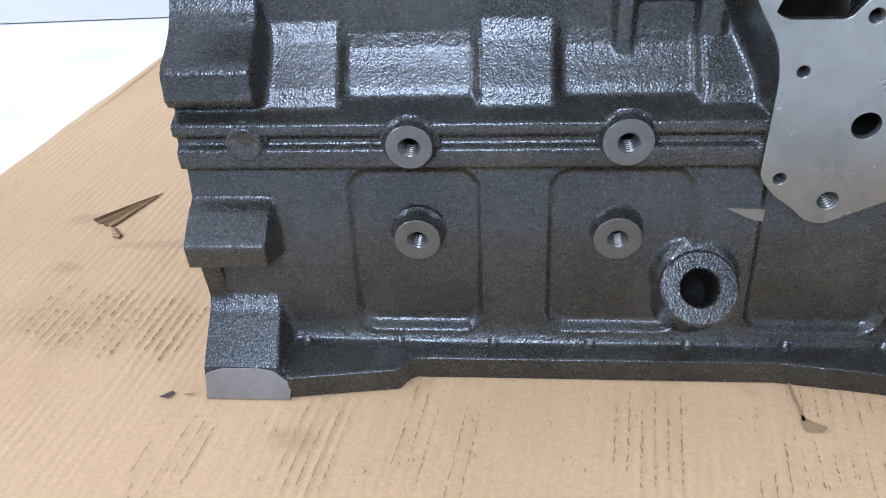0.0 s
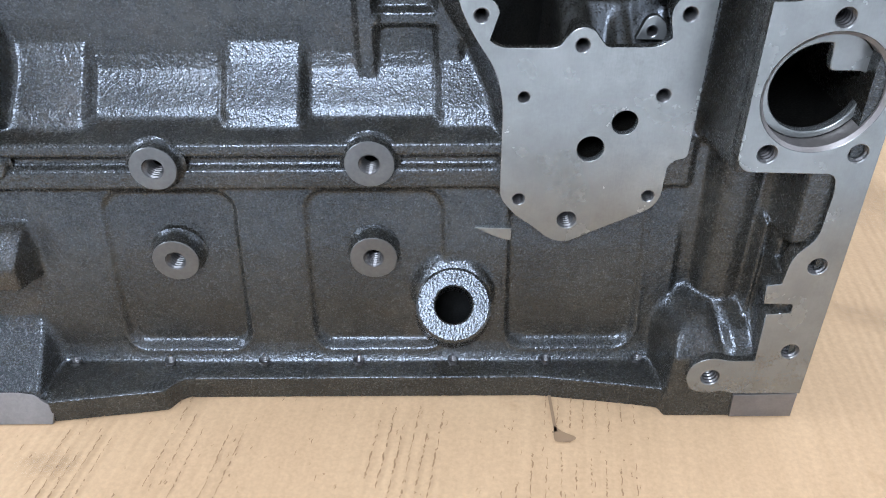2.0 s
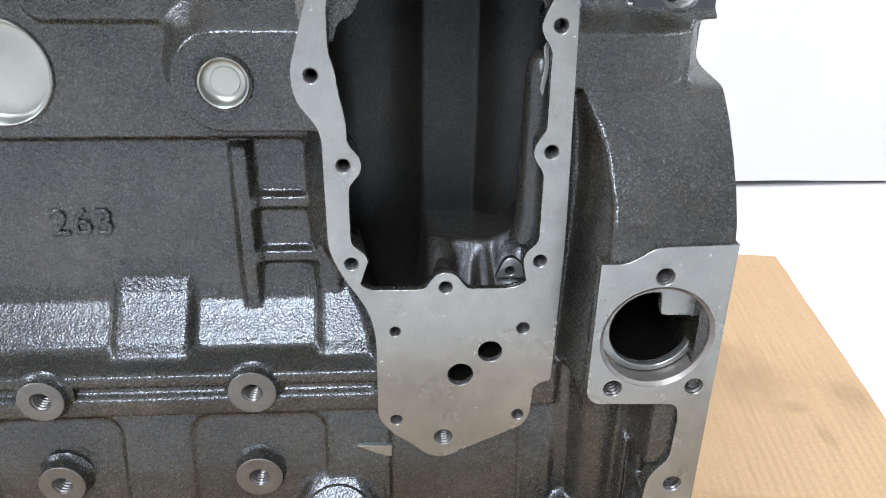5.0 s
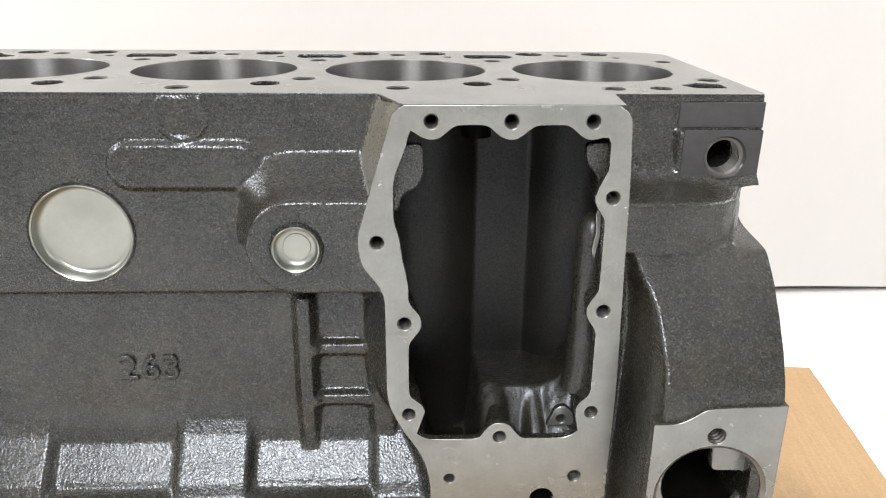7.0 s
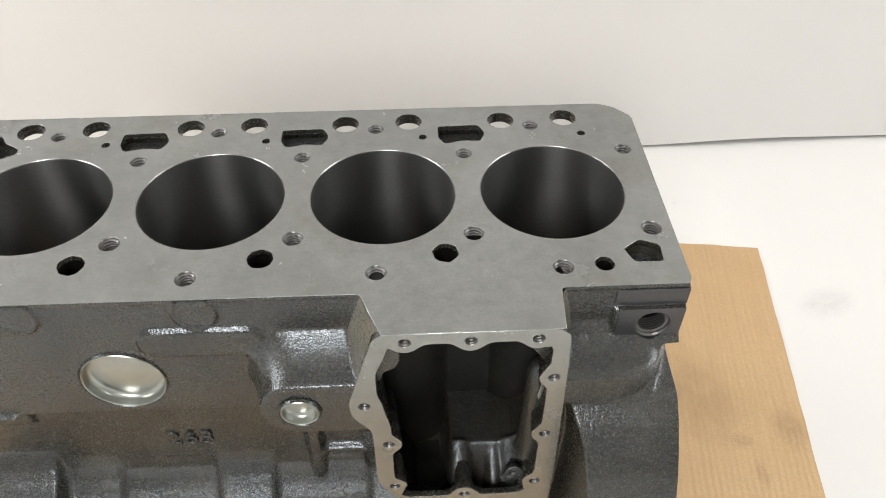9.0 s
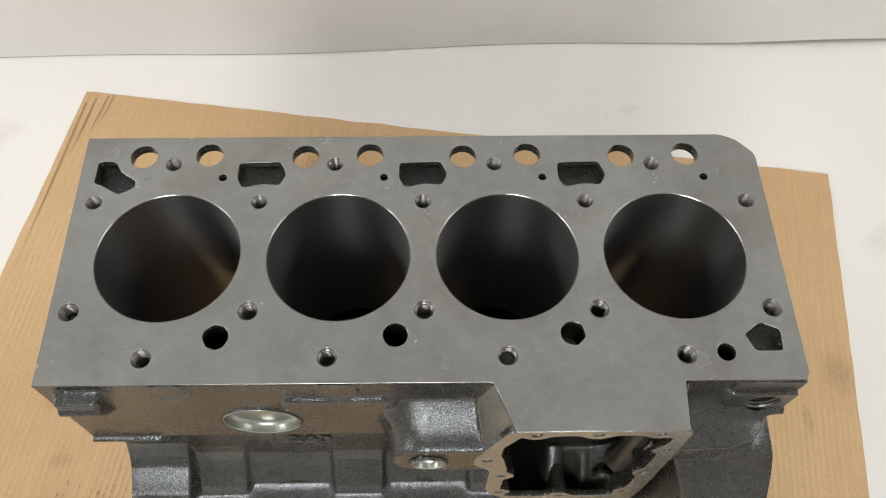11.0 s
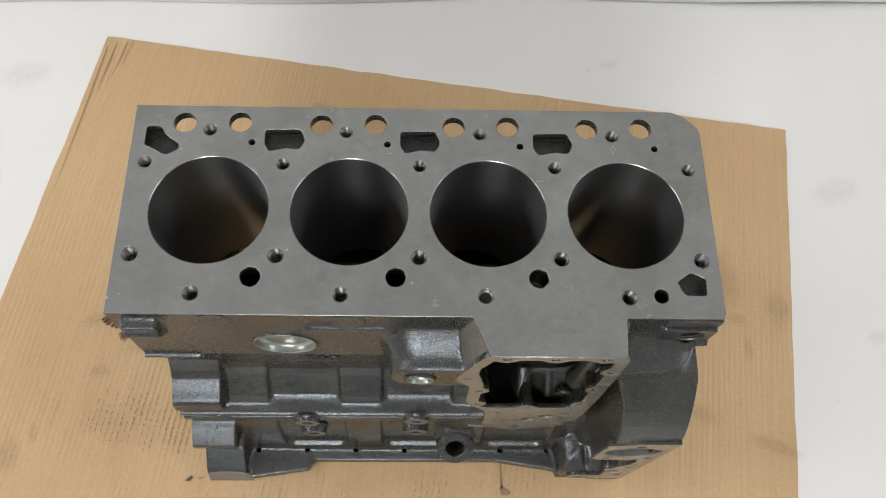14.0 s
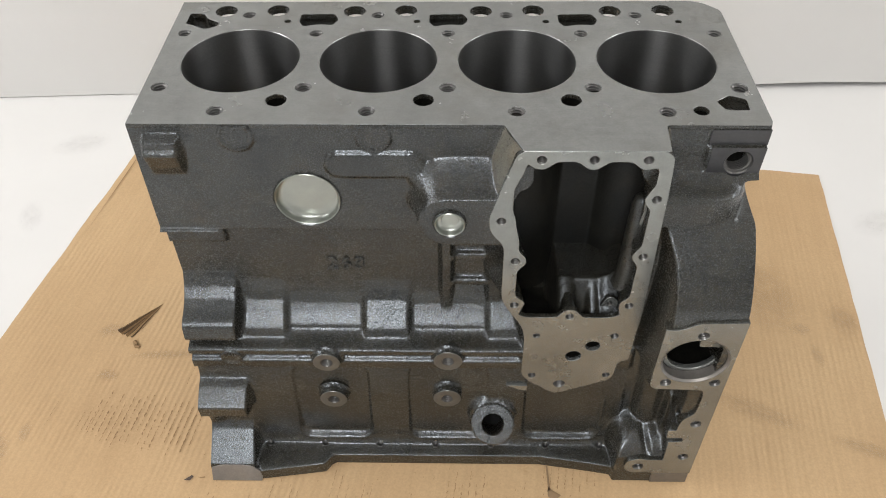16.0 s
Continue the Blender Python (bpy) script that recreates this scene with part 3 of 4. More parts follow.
    drum = hump(z, [0.167, 0.169, 0.262, 0.275, 0.29, 0.305, 0.32, 0.3305, 0.336], [0.16, 0.2145, 0.2155, 0.2125, 0.205, 0.195, 0.183, 0.1715, 0.163])
    d = np.maximum(d, drum * sm(-0.0015, 0.002, x - edge))
    pad = rr(x, z, 0.10, 0.2475, 0.3318, 0.3600, 0.0135)
    lobe = np.interp(x, [0.172, 0.215, 0.230, 0.238, 0.244, 0.248, 0.252], [0.1722, 0.1705, 0.1655, 0.1590, 0.1500, 0.1410, 0.128])
    d = np.where((x > 0.2385) & (z > 0.3345) & (z < 0.3625), np.minimum(d, lobe - 0.003), d)
    d = np.where(x > 0.172, np.maximum(d, lobe - 0.034 * np.clip(pad / 0.0085, 0, 1) ** 0.7), d)
    d = np.maximum(d, 0.1436 * sm(0.0012, -0.0012, rr(x, z, 0.2105, 0.30, 0.3635, 0.3935, 0.002)))
    d = np.maximum(d, (0.1396 + 0.0040 * sm(0.2045, 0.2105, x)) * sm(0.362, 0.365, z) * sm(0.3945, 0.3930, z))
    # end face strip down to the bearing pad
    d = np.maximum(d, 0.2145 * sm(0.001, -0.001, rr(x, z, 0.2235, 0.30, 0.02, 0.2, 0.003)))
    d = np.maximum(d, 0.2145 * sm(0.001, -0.001, rr(x, z, 0.184, 0.30, 0.026, 0.046, 0.009)))
    q = rr(x, z, 0.1735, 0.30, -0.05, 0.0700, 0.026)
    d = np.maximum(d, np.interp(z, [0.046, 0.052, 0.060, 0.0665, 0.074], [0.2140, 0.2100, 0.2020, 0.1915, 0.1760]) * sm(0.0035, -0.0030, q))
    d = d - 0.0065 * np.exp(-(((x - 0.2030 - 0.22 * (0.066 - z)) / 0.0032) ** 2)) * sm(0.0465, 0.0530, z) * sm(0.078, 0.068, z)
    # round column above it, with a thin lip along the pocket of the end face
    cc = np.clip((x - 0.2085) / 0.0160, -1, 1)
    d = np.maximum(d, (0.168 + 0.0175 * np.sqrt(1 - cc * cc)) * (z < 0.174) * (np.abs(cc) < 1))
    d = np.maximum(d, 0.1955 * sm(0.0014, -0.0014, rr(x, z, 0.2178, 0.2226, -0.1, 0.1300, 0.0022)))
    d = np.maximum(d, 0.1845 * sm(0.2195, 0.2215, x) * (z < 0.172))
    d = np.maximum(d, (0.1870 + 0.004 * sm(0.1330, 0.1260, z)) * sm(0.2130, 0.2190, x) * sm(0.1255, 0.1290, z) * (z < 0.172))
    d = np.where((x > 0.2228) & (x < 0.2375), d - 0.012 * sm(0.2228, 0.2240, x) * sm(0.2375, 0.2360, x) * sm(0.1085, 0.1110, z) * sm(0.1270, 0.1245, z), d)
    shelf = x - np.interp(z, [0.080, 0.093, 0.113, 0.122, 0.131, 0.150], [0.2255, 0.2265, 0.229, 0.233, 0.2385, 0.262])
    d = np.maximum(d, (0.187 + 0.021 * sm(-0.0012, 0.0055, shelf)) * (shelf > -0.0012) * (z < 0.16))
    d = np.maximum(d, 0.2145 * (rr(x, z, 0.217, 0.3, -0.02, 0.019, 0.002) < 0))
    return d


# openings through the casting's side: (x, z, radius)
COVER_BOLTS = [(0.073, 0.4035), (0.113, 0.4035), (0.154, 0.4035), (0.167, 0.364), (0.167, 0.300), (0.165, 0.237), (0.113, 0.2215), (0.0612, 0.237), (0.059, 0.2935), (0.045, 0.340)]
PLATE_BOLTS = [(0.0845, 0.1935, 0.0032), (0.158, 0.194, 0.0038), (0.1395, 0.1785, 0.0070), (0.1225, 0.163, 0.0075), (0.0845, 0.1315, 0.0036), (0.158, 0.133, 0.0036), (0.113, 0.1175, 0.0056)]
SIDE_BOSSES = [(-0.118, 0.1545, 0.0132), (0.001, 0.1555, 0.0140), (-0.1172, 0.0930, 0.0138), (0.0, 0.0928, 0.0142)]
HUB_BOLTS = [(0.220, 0.249, 0.0048), (0.200, 0.182, 0.0050), (0.2445, 0.182, 0.0050), (0.242, 0.1145, 0.0052), (0.2415, 0.0545, 0.0052), (0.199, 0.0345, 0.0056)]
RAIL_HOLES = (-0.193, -0.133, -0.073, -0.013, 0.047, 0.106, 0.164)
HUB = (0.2205, 0.2130, 0.0300)


def cavity_sdf(x, z):
    """The cover opening: a rounded rectangle with lobes left standing round the bolts."""
    left = 0.0615 - 0.0075 * sm(0.312, 0.352, z) * sm(0.397, 0.37, z)
    q = np.maximum(rr(x, z, 0.0595 - 0.006 * sm(0.32, 0.36, z), 0.1635, 0.2205, 0.4015, np.where(z < 0.3, 0.017, 0.009)), left - x)
    for bx, bz in COVER_BOLTS:
        near = 0.0095 - (np.hypot(x - bx, z - bz))
        h = np.clip(0.5 + 0.5 * (near - q) / 0.006, 0, 1)
        q = q * (1 - h) + near * h + 0.006 * h * (1 - h)
    return q


def cavity_outline(grow=0.0, n=220):
    out = []
    cx, cz = 0.112, 0.312
    s = np.arange(0.02, 0.13, 0.0002)
    for k in range(n):
        ux, uz = math.cos(2 * math.pi * k / n), math.sin(2 * math.pi * k / n)
        x, z = cx + ux * s, cz + uz * s
        q = cavity_sdf(x, z) > grow
        hit = np.argmax(q) if q.any() else len(s) - 1
        out.append((x[hit], z[hit]))
    return out


GRAIN = 0.00011  # depth of the sand grain in the cast skin


def casting():
    step = 0.0009
    xs = np.arange(X0, X1 + 1e-6, step)
    zs = np.r_[np.arange(0, 0.0148, step), np.arange(0.0150, 0.0203, 0.0004), np.arange(0.0208, TOP - 0.0015, step), TOP - 0.0012]
    x, z = np.meshgrid(xs, zs)
    d = relief(x, z)
    # cast fillets fill the inner corners, the outer edges stay narrow
    wide = blur(blur(d, 2.2), 2.2)
    d = blur(d + 0.9 * np.maximum(wide - d - 0.0013, 0), 0.95)
    rng = np.random.default_rng(11)
    sand = blur(rng.normal(0, 1, d.shape), 0.56)
    d = d + GRAIN * sand + 0.00006 * blur(rng.normal(0, 1, d.shape), 4.0)
    nz, nx = d.shape
    verts = np.stack([x, -d, z], -1).reshape(-1, 3)
    idx = np.arange(nz * nx).reshape(nz, nx)
    quads = np.stack([idx[:-1, :-1], idx[:-1, 1:], idx[1:, 1:], idx[1:, :-1]], -1).reshape(-1, 4)
    mx, mz = (x[:-1, :-1] + step / 2).ravel(), ((z[:-1, :-1] + z[1:, :-1]) / 2).ravel()
    md = ((d[:-1, :-1] + d[1:, 1:]) / 2).ravel()
    keep = np.ones(len(quads), bool)
    keep &= cavity_sdf(mx, mz) > 0.0018
    for hx, hz, r in [(a, b, 0.0045) for a, b in COVER_BOLTS] + PLATE_BOLTS + HUB_BOLTS + [(HUB[0], HUB[1], 0.0280)] + [(-0.1185, 0.3342, 0.0268), (0.003, 0.3365, 0.0115)] + [(a, b, 0.0066) for a, b, _ in SIDE_BOSSES] + [(0.234, 0.3785, 0.0115)]:
        keep &= np.hypot(mx - hx, mz - hz) > r + 0.0008
    ax, az = md - 0.1905, mz - 0.069
    along = 0.755 * ax + 0.656 * az
    keep &= np.sqrt((mx - 0.0475) ** 2 + np.maximum(ax * ax + az * az - along * along, 0)) > 0.0125
    for hx in RAIL_HOLES:
        keep &= (np.hypot(mx - hx, md - 0.1845) > 0.0030) | (mz > 0.0260)
    quads = quads[keep]
    me = bpy.data.meshes.new("casting")
    me.from_pydata(verts.tolist(), [], quads.tolist())
    me.update()
    # the tower's steep flanks get a paler cast iron: light put into colour
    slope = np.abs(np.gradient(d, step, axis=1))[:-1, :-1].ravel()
    flank_lit = (slope > 1.1) & (mz > 0.348) & (((mx > 0.026) & (mx < 0.060)) | ((mx > 0.164) & (mx < 0.183))) & (mz + 0.004 * np.sin(900 * mx) > 0.352)
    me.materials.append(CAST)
    me.materials.append(LIT_FLANK)
    me.polygons.foreach_set("material_index", flank_lit[keep].astype(np.int32))
    link_mesh("casting", me, [CAST, LIT_FLANK], block, smooth=True)
    # end walls, rear wall
    for name, col, at, flip in (("front_end_wall", 0, X0, 1), ("rear_end_wall", -1, X1, -1)):
        line = [(-q + (0.0125 if flip < 0 and 0.3645 < w < 0.3925 else 0.0005), w) for q, w in zip(d[:, col], zs) if w < TOP - 0.013] + [(-0.1386, TOP - 0.0125)]
        out = line + [(0.03, TOP - 0.0125), (0.03, 0.30), (0.085, 0.26), (0.085, 0.0)]
        arch = [(BORE_Y + 0.06 * math.cos(a), 0.075 + 0.06 * math.sin(a)) for a in np.linspace(0, 2 * math.pi, 40)[:-1]]
        if flip > 0:
            # the flywheel end stands open below the crankshaft line
            out += [(0.074, 0.0), (0.073, 0.030), (0.062, 0.037), (0.055, 0.033), (0.048, 0.041), (0.025, 0.043)] + [(BORE_Y + 0.066 * math.cos(a), 0.060 + 0.066 * math.sin(a)) for a in np.linspace(0.1, math.pi - 0.1, 24)] + [(-0.112, 0.050), (-0.112, 0.0)]
        me = plate_mesh(name, out, [] if flip > 0 else [arch], 0.012, 0.0002)
        turn = Matrix(((0, 0, 1, 0), (1, 0, 0, 0), (0, 1, 0, 0), (0, 0, 0, 1)))
        link_mesh(name, me, [CAST_ROUGH, CAST], block, m=Matrix.Translation((at + (0.0122 if flip > 0 else -0.0002), 0, 0)) @ turn)
    bm = bmesh.new()
    prof = [(0.03, TOP - 0.0125), (0.03, 0.30), (0.085, 0.26), (0.085, 0.0), (0.075, 0.0), (0.075, 0.254), (0.02, 0.294), (0.02, TOP - 0.0125)]
    ends = [[bm.verts.new((xx, a, b)) for a, b in prof] for xx in (X0 + 0.012, X1 - 0.012)]
    for k in range(len(prof)):
        bm.faces.new((ends[0][k], ends[0][k - 1], ends[1][k - 1], ends[1][k]))
    part("rear_wall", bm, CAST_ROUGH, block)
    web = [(-0.155, 0.002), (-0.150, 0.12), (-0.120, 0.168), (0.015, 0.168), (0.070, 0.18), (0.070, 0.002)]
    arch = [(BORE_Y + 0.036 * math.cos(a), 0.062 + 0.036 * math.sin(a)) for a in np.linspace(0, 2 * math.pi, 32)[:-1]]
    # webs coloured dark too, for the shade of the crankcase
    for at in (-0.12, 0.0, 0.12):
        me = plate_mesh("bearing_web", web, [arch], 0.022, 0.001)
        link_mesh("bearing_web", me, [INNER_SHADE, INNER_SHADE], block, m=Matrix.Translation((at + 0.011, 0, 0)) @ turn)


casting()


# ---- deck ----
BACK_HOLES = [(-0.210, 0.0405), (-0.161, 0.0420), (-0.0885, 0.0405), (-0.040, 0.0420), (0.0305, 0.0405), (0.0795, 0.0420), (0.1515, 0.0410), (0.201, 0.0425)]
HEAD_BOLTS = [(x, 0.0, 0.0058) for x in (-0.24, -0.12, 0, 0.12, 0.24)] + [(x, -0.0875, 0.0068) for x in (-0.24, -0.1195, 0.0005, 0.121, 0.241)]
HEAD_BOLTS += [(x, -0.1215, 0.0066) for x in (-0.186, -0.064, 0.056, 0.176)] + [(x, 0.0335, 0.0058) for x in (-0.187, -0.066, 0.054, 0.174)]
OIL_HOLES = [(-0.139, -0.1065, 0.0088), (-0.019, -0.106, 0.0086), (0.101, -0.1055, 0.0086), (0.203, -0.1200, 0.0062)]
DOWELS = [(x, 0.0215, 0.0030) for x in (-0.149, -0.029, 0.090, 0.212)]
WATER = [rounded([(-0.243, 0.036, 0.003), (-0.230, 0.036, 0.004), (-0.2255, 0.027, 0.004), (-0.213, 0.019, 0.003), (-0.213, 0.013, 0.003), (-0.224, 0.007, 0.003), (-0.237, 0.015, 0.004), (-0.243, 0.017, 0.002)])]
for cx in (-0.1205, 0.0, 0.1195):
    WATER.append(rounded([(cx - 0.0175, 0.0345, 0.003), (cx + 0.0135, 0.0355, 0.003), (cx + 0.0185, 0.0245, 0.004), (cx + 0.0135, 0.0145, 0.003), (cx + 0.002, 0.0165, 0.006), (cx - 0.013, 0.0125, 0.003), (cx - 0.0175, 0.0205, 0.002)]))
WATER.append(rounded([(0.218, -0.107, 0.002), (0.230, -0.0985, 0.003), (0.2425, -0.104, 0.003), (0.2415, -0.119, 0.002), (0.223, -0.119, 0.003)]))


def ragged(x, y, r, n=36):
    """The uneven mouth of a cored hole."""
    return [(x + r * (0.97 + 0.09 * noise.noise(Vector((x * 90, 2.2 * math.cos(a), 2.2 * math.sin(a))))) * math.cos(a), y + r * (0.97 + 0.09 * noise.noise(Vector((x * 90, 2.2 * math.cos(a), 2.2 * math.sin(a))))) * math.sin(a)) for a in np.linspace(0, 2 * math.pi, n + 1)[:-1]]


def deck():
    out = rounded([(X0, -0.1398, 0.0005), (0.0455, -0.1398, 0.003), (0.0588, FLANGE_Y + 0.0004, 0), (0.1700, FLANGE_Y + 0.0004, 0), (0.1722, -0.1398, 0.002),
                   (X1 - 0.001, -0.1398, 0.0005), (X1 + 0.001, -0.134, 0), (X1 + 0.001, 0.039, 0.001), (X1 - 0.0005, 0.044, 0.0), (0.243, 0.056, 0.004), (0.231, 0.061, 0.004), (X0 - 0.002, 0.058, 0.0005)])
    holes = [ring(x, BORE_Y, BORE_R, 72) for x in BORES] + [ring(x, y, 0.0101, 28) for x, y in BACK_HOLES]
    holes += [ring(x, y, r, 20) for x, y, r in HEAD_BOLTS + OIL_HOLES[3:] + DOWELS] + [ragged(x, y, r) for x, y, r in OIL_HOLES[:3]] + WATER
    me = plate_mesh("deck", out, holes, 0.004, 0.0004)
    for p in me.polygons:
        if abs(p.normal.z) < 0.6:
            p.material_index = 1
    top = link_mesh("deck", me, [DECK, CAST], block, "flat milled grey deck face", m=Matrix.Translation((0, 0, TOP)))
    ledge = [(X0, 0.0065), (X1, 0.0065), (X1 + 0.001, 0.039), (0.243, 0.056), (0.231, 0.0605), (X0 - 0.001, 0.0575)]
    gaps = [ring(x, y, 0.0101, 28) for x, y in BACK_HOLES] + [ring(x, y, r, 20) for x, y, r in HEAD_BOLTS + DOWELS if y > 0.015] + WATER[:4]
    link_mesh("rear_ledge", plate_mesh("rear_ledge", ledge, gaps, 0.0045, 0.0001), [CAST, CAST], block, m=Matrix.Translation((0, 0, TOP - 0.0041)))
    for x, y, r in HEAD_BOLTS:
        threaded_hole(top, pose(x, y, 0.0), r, 0.020, 8, 0)
    for x in BORES:
        prof = [(BORE_R + 0.0001, 0.0), (BORE_R - 0.0004, -0.0005), (BORE_R - 0.0004, -0.200), (BORE_R + 0.004, -0.203), (BORE_R + 0.006, -0.18), (BORE_R + 0.006, -0.0127)]
        part("cylinder_bore", lathe(prof, 72), HONED, block, "honed steel cylinder bore", m=pose(x, BORE_Y, TOP), smooth=True)
    for x, y, r in OIL_HOLES + DOWELS:
        part("oil_passage", lathe([(r * 1.01, -0.0042), (r * 1.02, -0.030)] if 0.09 < x < 0.11 else [(r * 1.01, -0.0042), (r * 1.06, -0.024), (r * 0.8, -0.045), (0, -0.046)], 18), INNER_SHADE, top, m=pose(x, y, 0), smooth=True)
    for w in WATER:
        bm = bmesh.new()
        rows = [[bm.verts.new((x, y, zz)) for x, y in w] for zz in (-0.0042, -0.0120)]
        for k in range(len(w)):
            bm.faces.new((rows[0][k - 1], rows[0][k], rows[1][k], rows[1][k - 1]))
        bm.faces.new(rows[1])
        part("water_passage", bm, STEP, top)


deck()


# ---- cover flange with its cavity ----
def cover_flange():
    out = rounded([(0.0595, 0.4118, 0.0), (0.0535, 0.4075, 0.003), (0.0515, 0.400, 0.003), (0.0345, 0.342, 0.006), (0.0365, 0.327, 0.006), (0.0485, 0.312, 0.008), (0.0490, 0.245, 0.012), (0.0560, 0.229, 0.01), (0.0695, 0.208, 0.012),
                   (0.0735, 0.190, 0.01), (0.0735, 0.132, 0.006), (0.0835, 0.120, 0.004), (0.0930, 0.1135, 0.006), (0.1025, 0.1045, 0.005), (0.1125, 0.1015, 0.006), (0.122, 0.106, 0.005), (0.161, 0.1245, 0.006), (0.1655, 0.132, 0.004),
                   (0.1665, 0.152, 0.003), (0.170, 0.1555, 0.003), (0.1768, 0.157, 0.003), (0.1785, 0.25, 0.02), (0.1755, 0.37, 0.02), (0.1735, 0.4065, 0.006), (0.1665, 0.4118, 0.001)])
    holes = [cavity_outline()] + [ring(x, z, 0.0038, 18) for x, z in COVER_BOLTS] + [ring(x, z, r, 22) for x, z, r in PLATE_BOLTS]
    me = plate_mesh("cover_flange", out, holes, 0.005, 0.0004)
    for p in me.polygons:
        if p.material_index == 0 and abs(p.normal.z) < 0.6 and math.hypot(p.center.x - 0.112, p.center.y - 0.312) < 0.13 and rr(np.array(p.center.x), np.array(p.center.y), 0.05, 0.17, 0.21, 0.41, 0) < 0:
            if min(math.hypot(p.center.x - a, p.center.y - b) for a, b in COVER_BOLTS) > 0.0048:
                p.material_index = 2
    fl = link_mesh("cover_flange", me, [FACE, CAST, CAST], block, "flat milled cover flange with tapped holes", m=FRONT(FLANGE_Y))
    for x, z in COVER_BOLTS:
        threaded_hole(fl, pose(x, z, 0), 0.0038, 0.02, 9)
    for x, z, r in PLATE_BOLTS:
        if r < 0.006:
            threaded_hole(fl, pose(x, z, 0), r, 0.02, 8)
        else:
            part("oil_passage", lathe([(r * 1.01, -0.0048), (r, -0.03), (0, -0.045)], 22), INNER_SHADE, fl, m=pose(x, z, 0), smooth=True)
    # cavity behind: its floor falls away at once, its sides widen further in
    deep = [(0.0, 0.0, FLANGE_Y + 0.0048), (0.0008, 0.012, -0.1655), (0.0015, 0.020, -0.160), (0.003, 0.024, -0.148), (0.006, 0.024, -0.130), (0.016, 0.024, -0.116), (0.016, 0.024, -0.099)]
    for name, mat, rows in (("cavity_lip", CAST, deep[:4]), ("cavity_wall", JACKET_SHADE, deep[3:])):
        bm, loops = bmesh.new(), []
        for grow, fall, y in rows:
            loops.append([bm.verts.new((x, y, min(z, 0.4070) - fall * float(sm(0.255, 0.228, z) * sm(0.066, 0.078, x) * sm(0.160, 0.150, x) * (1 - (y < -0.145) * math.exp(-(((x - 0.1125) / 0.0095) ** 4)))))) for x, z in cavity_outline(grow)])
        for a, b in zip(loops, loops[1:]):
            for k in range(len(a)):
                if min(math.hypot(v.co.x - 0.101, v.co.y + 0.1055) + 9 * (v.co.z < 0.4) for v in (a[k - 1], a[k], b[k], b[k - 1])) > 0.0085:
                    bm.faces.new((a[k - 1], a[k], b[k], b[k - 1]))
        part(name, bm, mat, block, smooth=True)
    xs, zs = np.linspace(0.025, 0.195, 90), np.linspace(0.176, 0.4078, 60)
    x, z = np.meshgrid(xs, zs)
    y = np.full_like(x, -0.086)
    for cx in BORES[1:]:
        y = np.minimum(y, BORE_Y - np.sqrt(np.maximum((BORE_R + 0.009) ** 2 - (x - cx) ** 2, 0)))
    me = bpy.data.meshes.new("cylinder_jacket")
    idx = np.arange(x.size).reshape(x.shape)
    me.from_pydata(np.stack([x, y, z], -1).reshape(-1, 3).tolist(), [], np.stack([idx[:-1, :-1], idx[:-1, 1:], idx[1:, 1:], idx[1:, :-1]], -1).reshape(-1, 4).tolist())
    link_mesh("cylinder_jacket", me, JACKET_SHADE, block, smooth=True)
    # foot of the cavity: a shelf behind a sloping front with half-round columns, a deep hole beside it
    xs, ys = np.arange(0.0640, 0.1665, 0.0010), np.arange(-0.1665, -0.0840, 0.0010)
    x, y = np.meshgrid(xs, ys)
    f = -0.1365 - y
    z = np.where(f > 0, 0.2330 - 2.0 * f, 0.2335 + 0.04 * f)
    for cx, half, high, lean in ((0.1110, 0.0098, 0.2368, 0.72), (0.1375, 0.0060, 0.2338, 0.95), (0.1520, 0.0105, 0.2385, 1.15)):
        w = 1 - ((x - cx) / half) ** 2
        z = np.where(w > 0, np.maximum(z, np.where(f > -0.004, high - lean * np.maximum(f + 0.002, 0) - half * 0.9 * (1 - np.sqrt(np.maximum(w, 0))), 0)), z)
    z = z + 0.016 * sm(0.1490, 0.1660, x) * sm(-0.160, -0.140, y)
    hole = sm(0.1030, 0.0995, x)
    z = np.maximum(z * (1 - hole) + 0.180 * hole, 0.180)
    z = blur(z, 1.3) + 0.0002 * blur(np.random.default_rng(4).normal(0, 1, z.shape), 0.7)
    me = bpy.data.meshes.new("cavity_step")
    idx = np.arange(x.size).reshape(x.shape)
    quads = np.stack([idx[:-1, :-1], idx[:-1, 1:], idx[1:, 1:], idx[1:, :-1]], -1).reshape(-1, 4)
    clear = np.min([np.hypot(x - bx, y - BORE_Y) for bx in BORES], 0)[:-1, :-1].ravel() > BORE_R + 0.0085
    clear &= ((x > 0.079) | (y > -0.1400))[:-1, :-1].ravel()
    me.from_pydata(np.stack([x, y, z], -1).reshape(-1, 3).tolist(), [], quads[clear].tolist())
    link_mesh("cavity_step", me, STEP, block, "oily cast shelf with half-round columns", smooth=True)
    post = lathe([(0.0125, 0.240), (0.0100, 0.252), (0.0092, 0.300), (0.0088, 0.335), (0.0070, 0.3435), (0.0035, 0.3470), (0.0, 0.3475)], 28)
    part("cavity_post", post, STEP, block, "half-round cast column inside the cavity", m=pose(0.1640, -0.1470, 0), smooth=True)
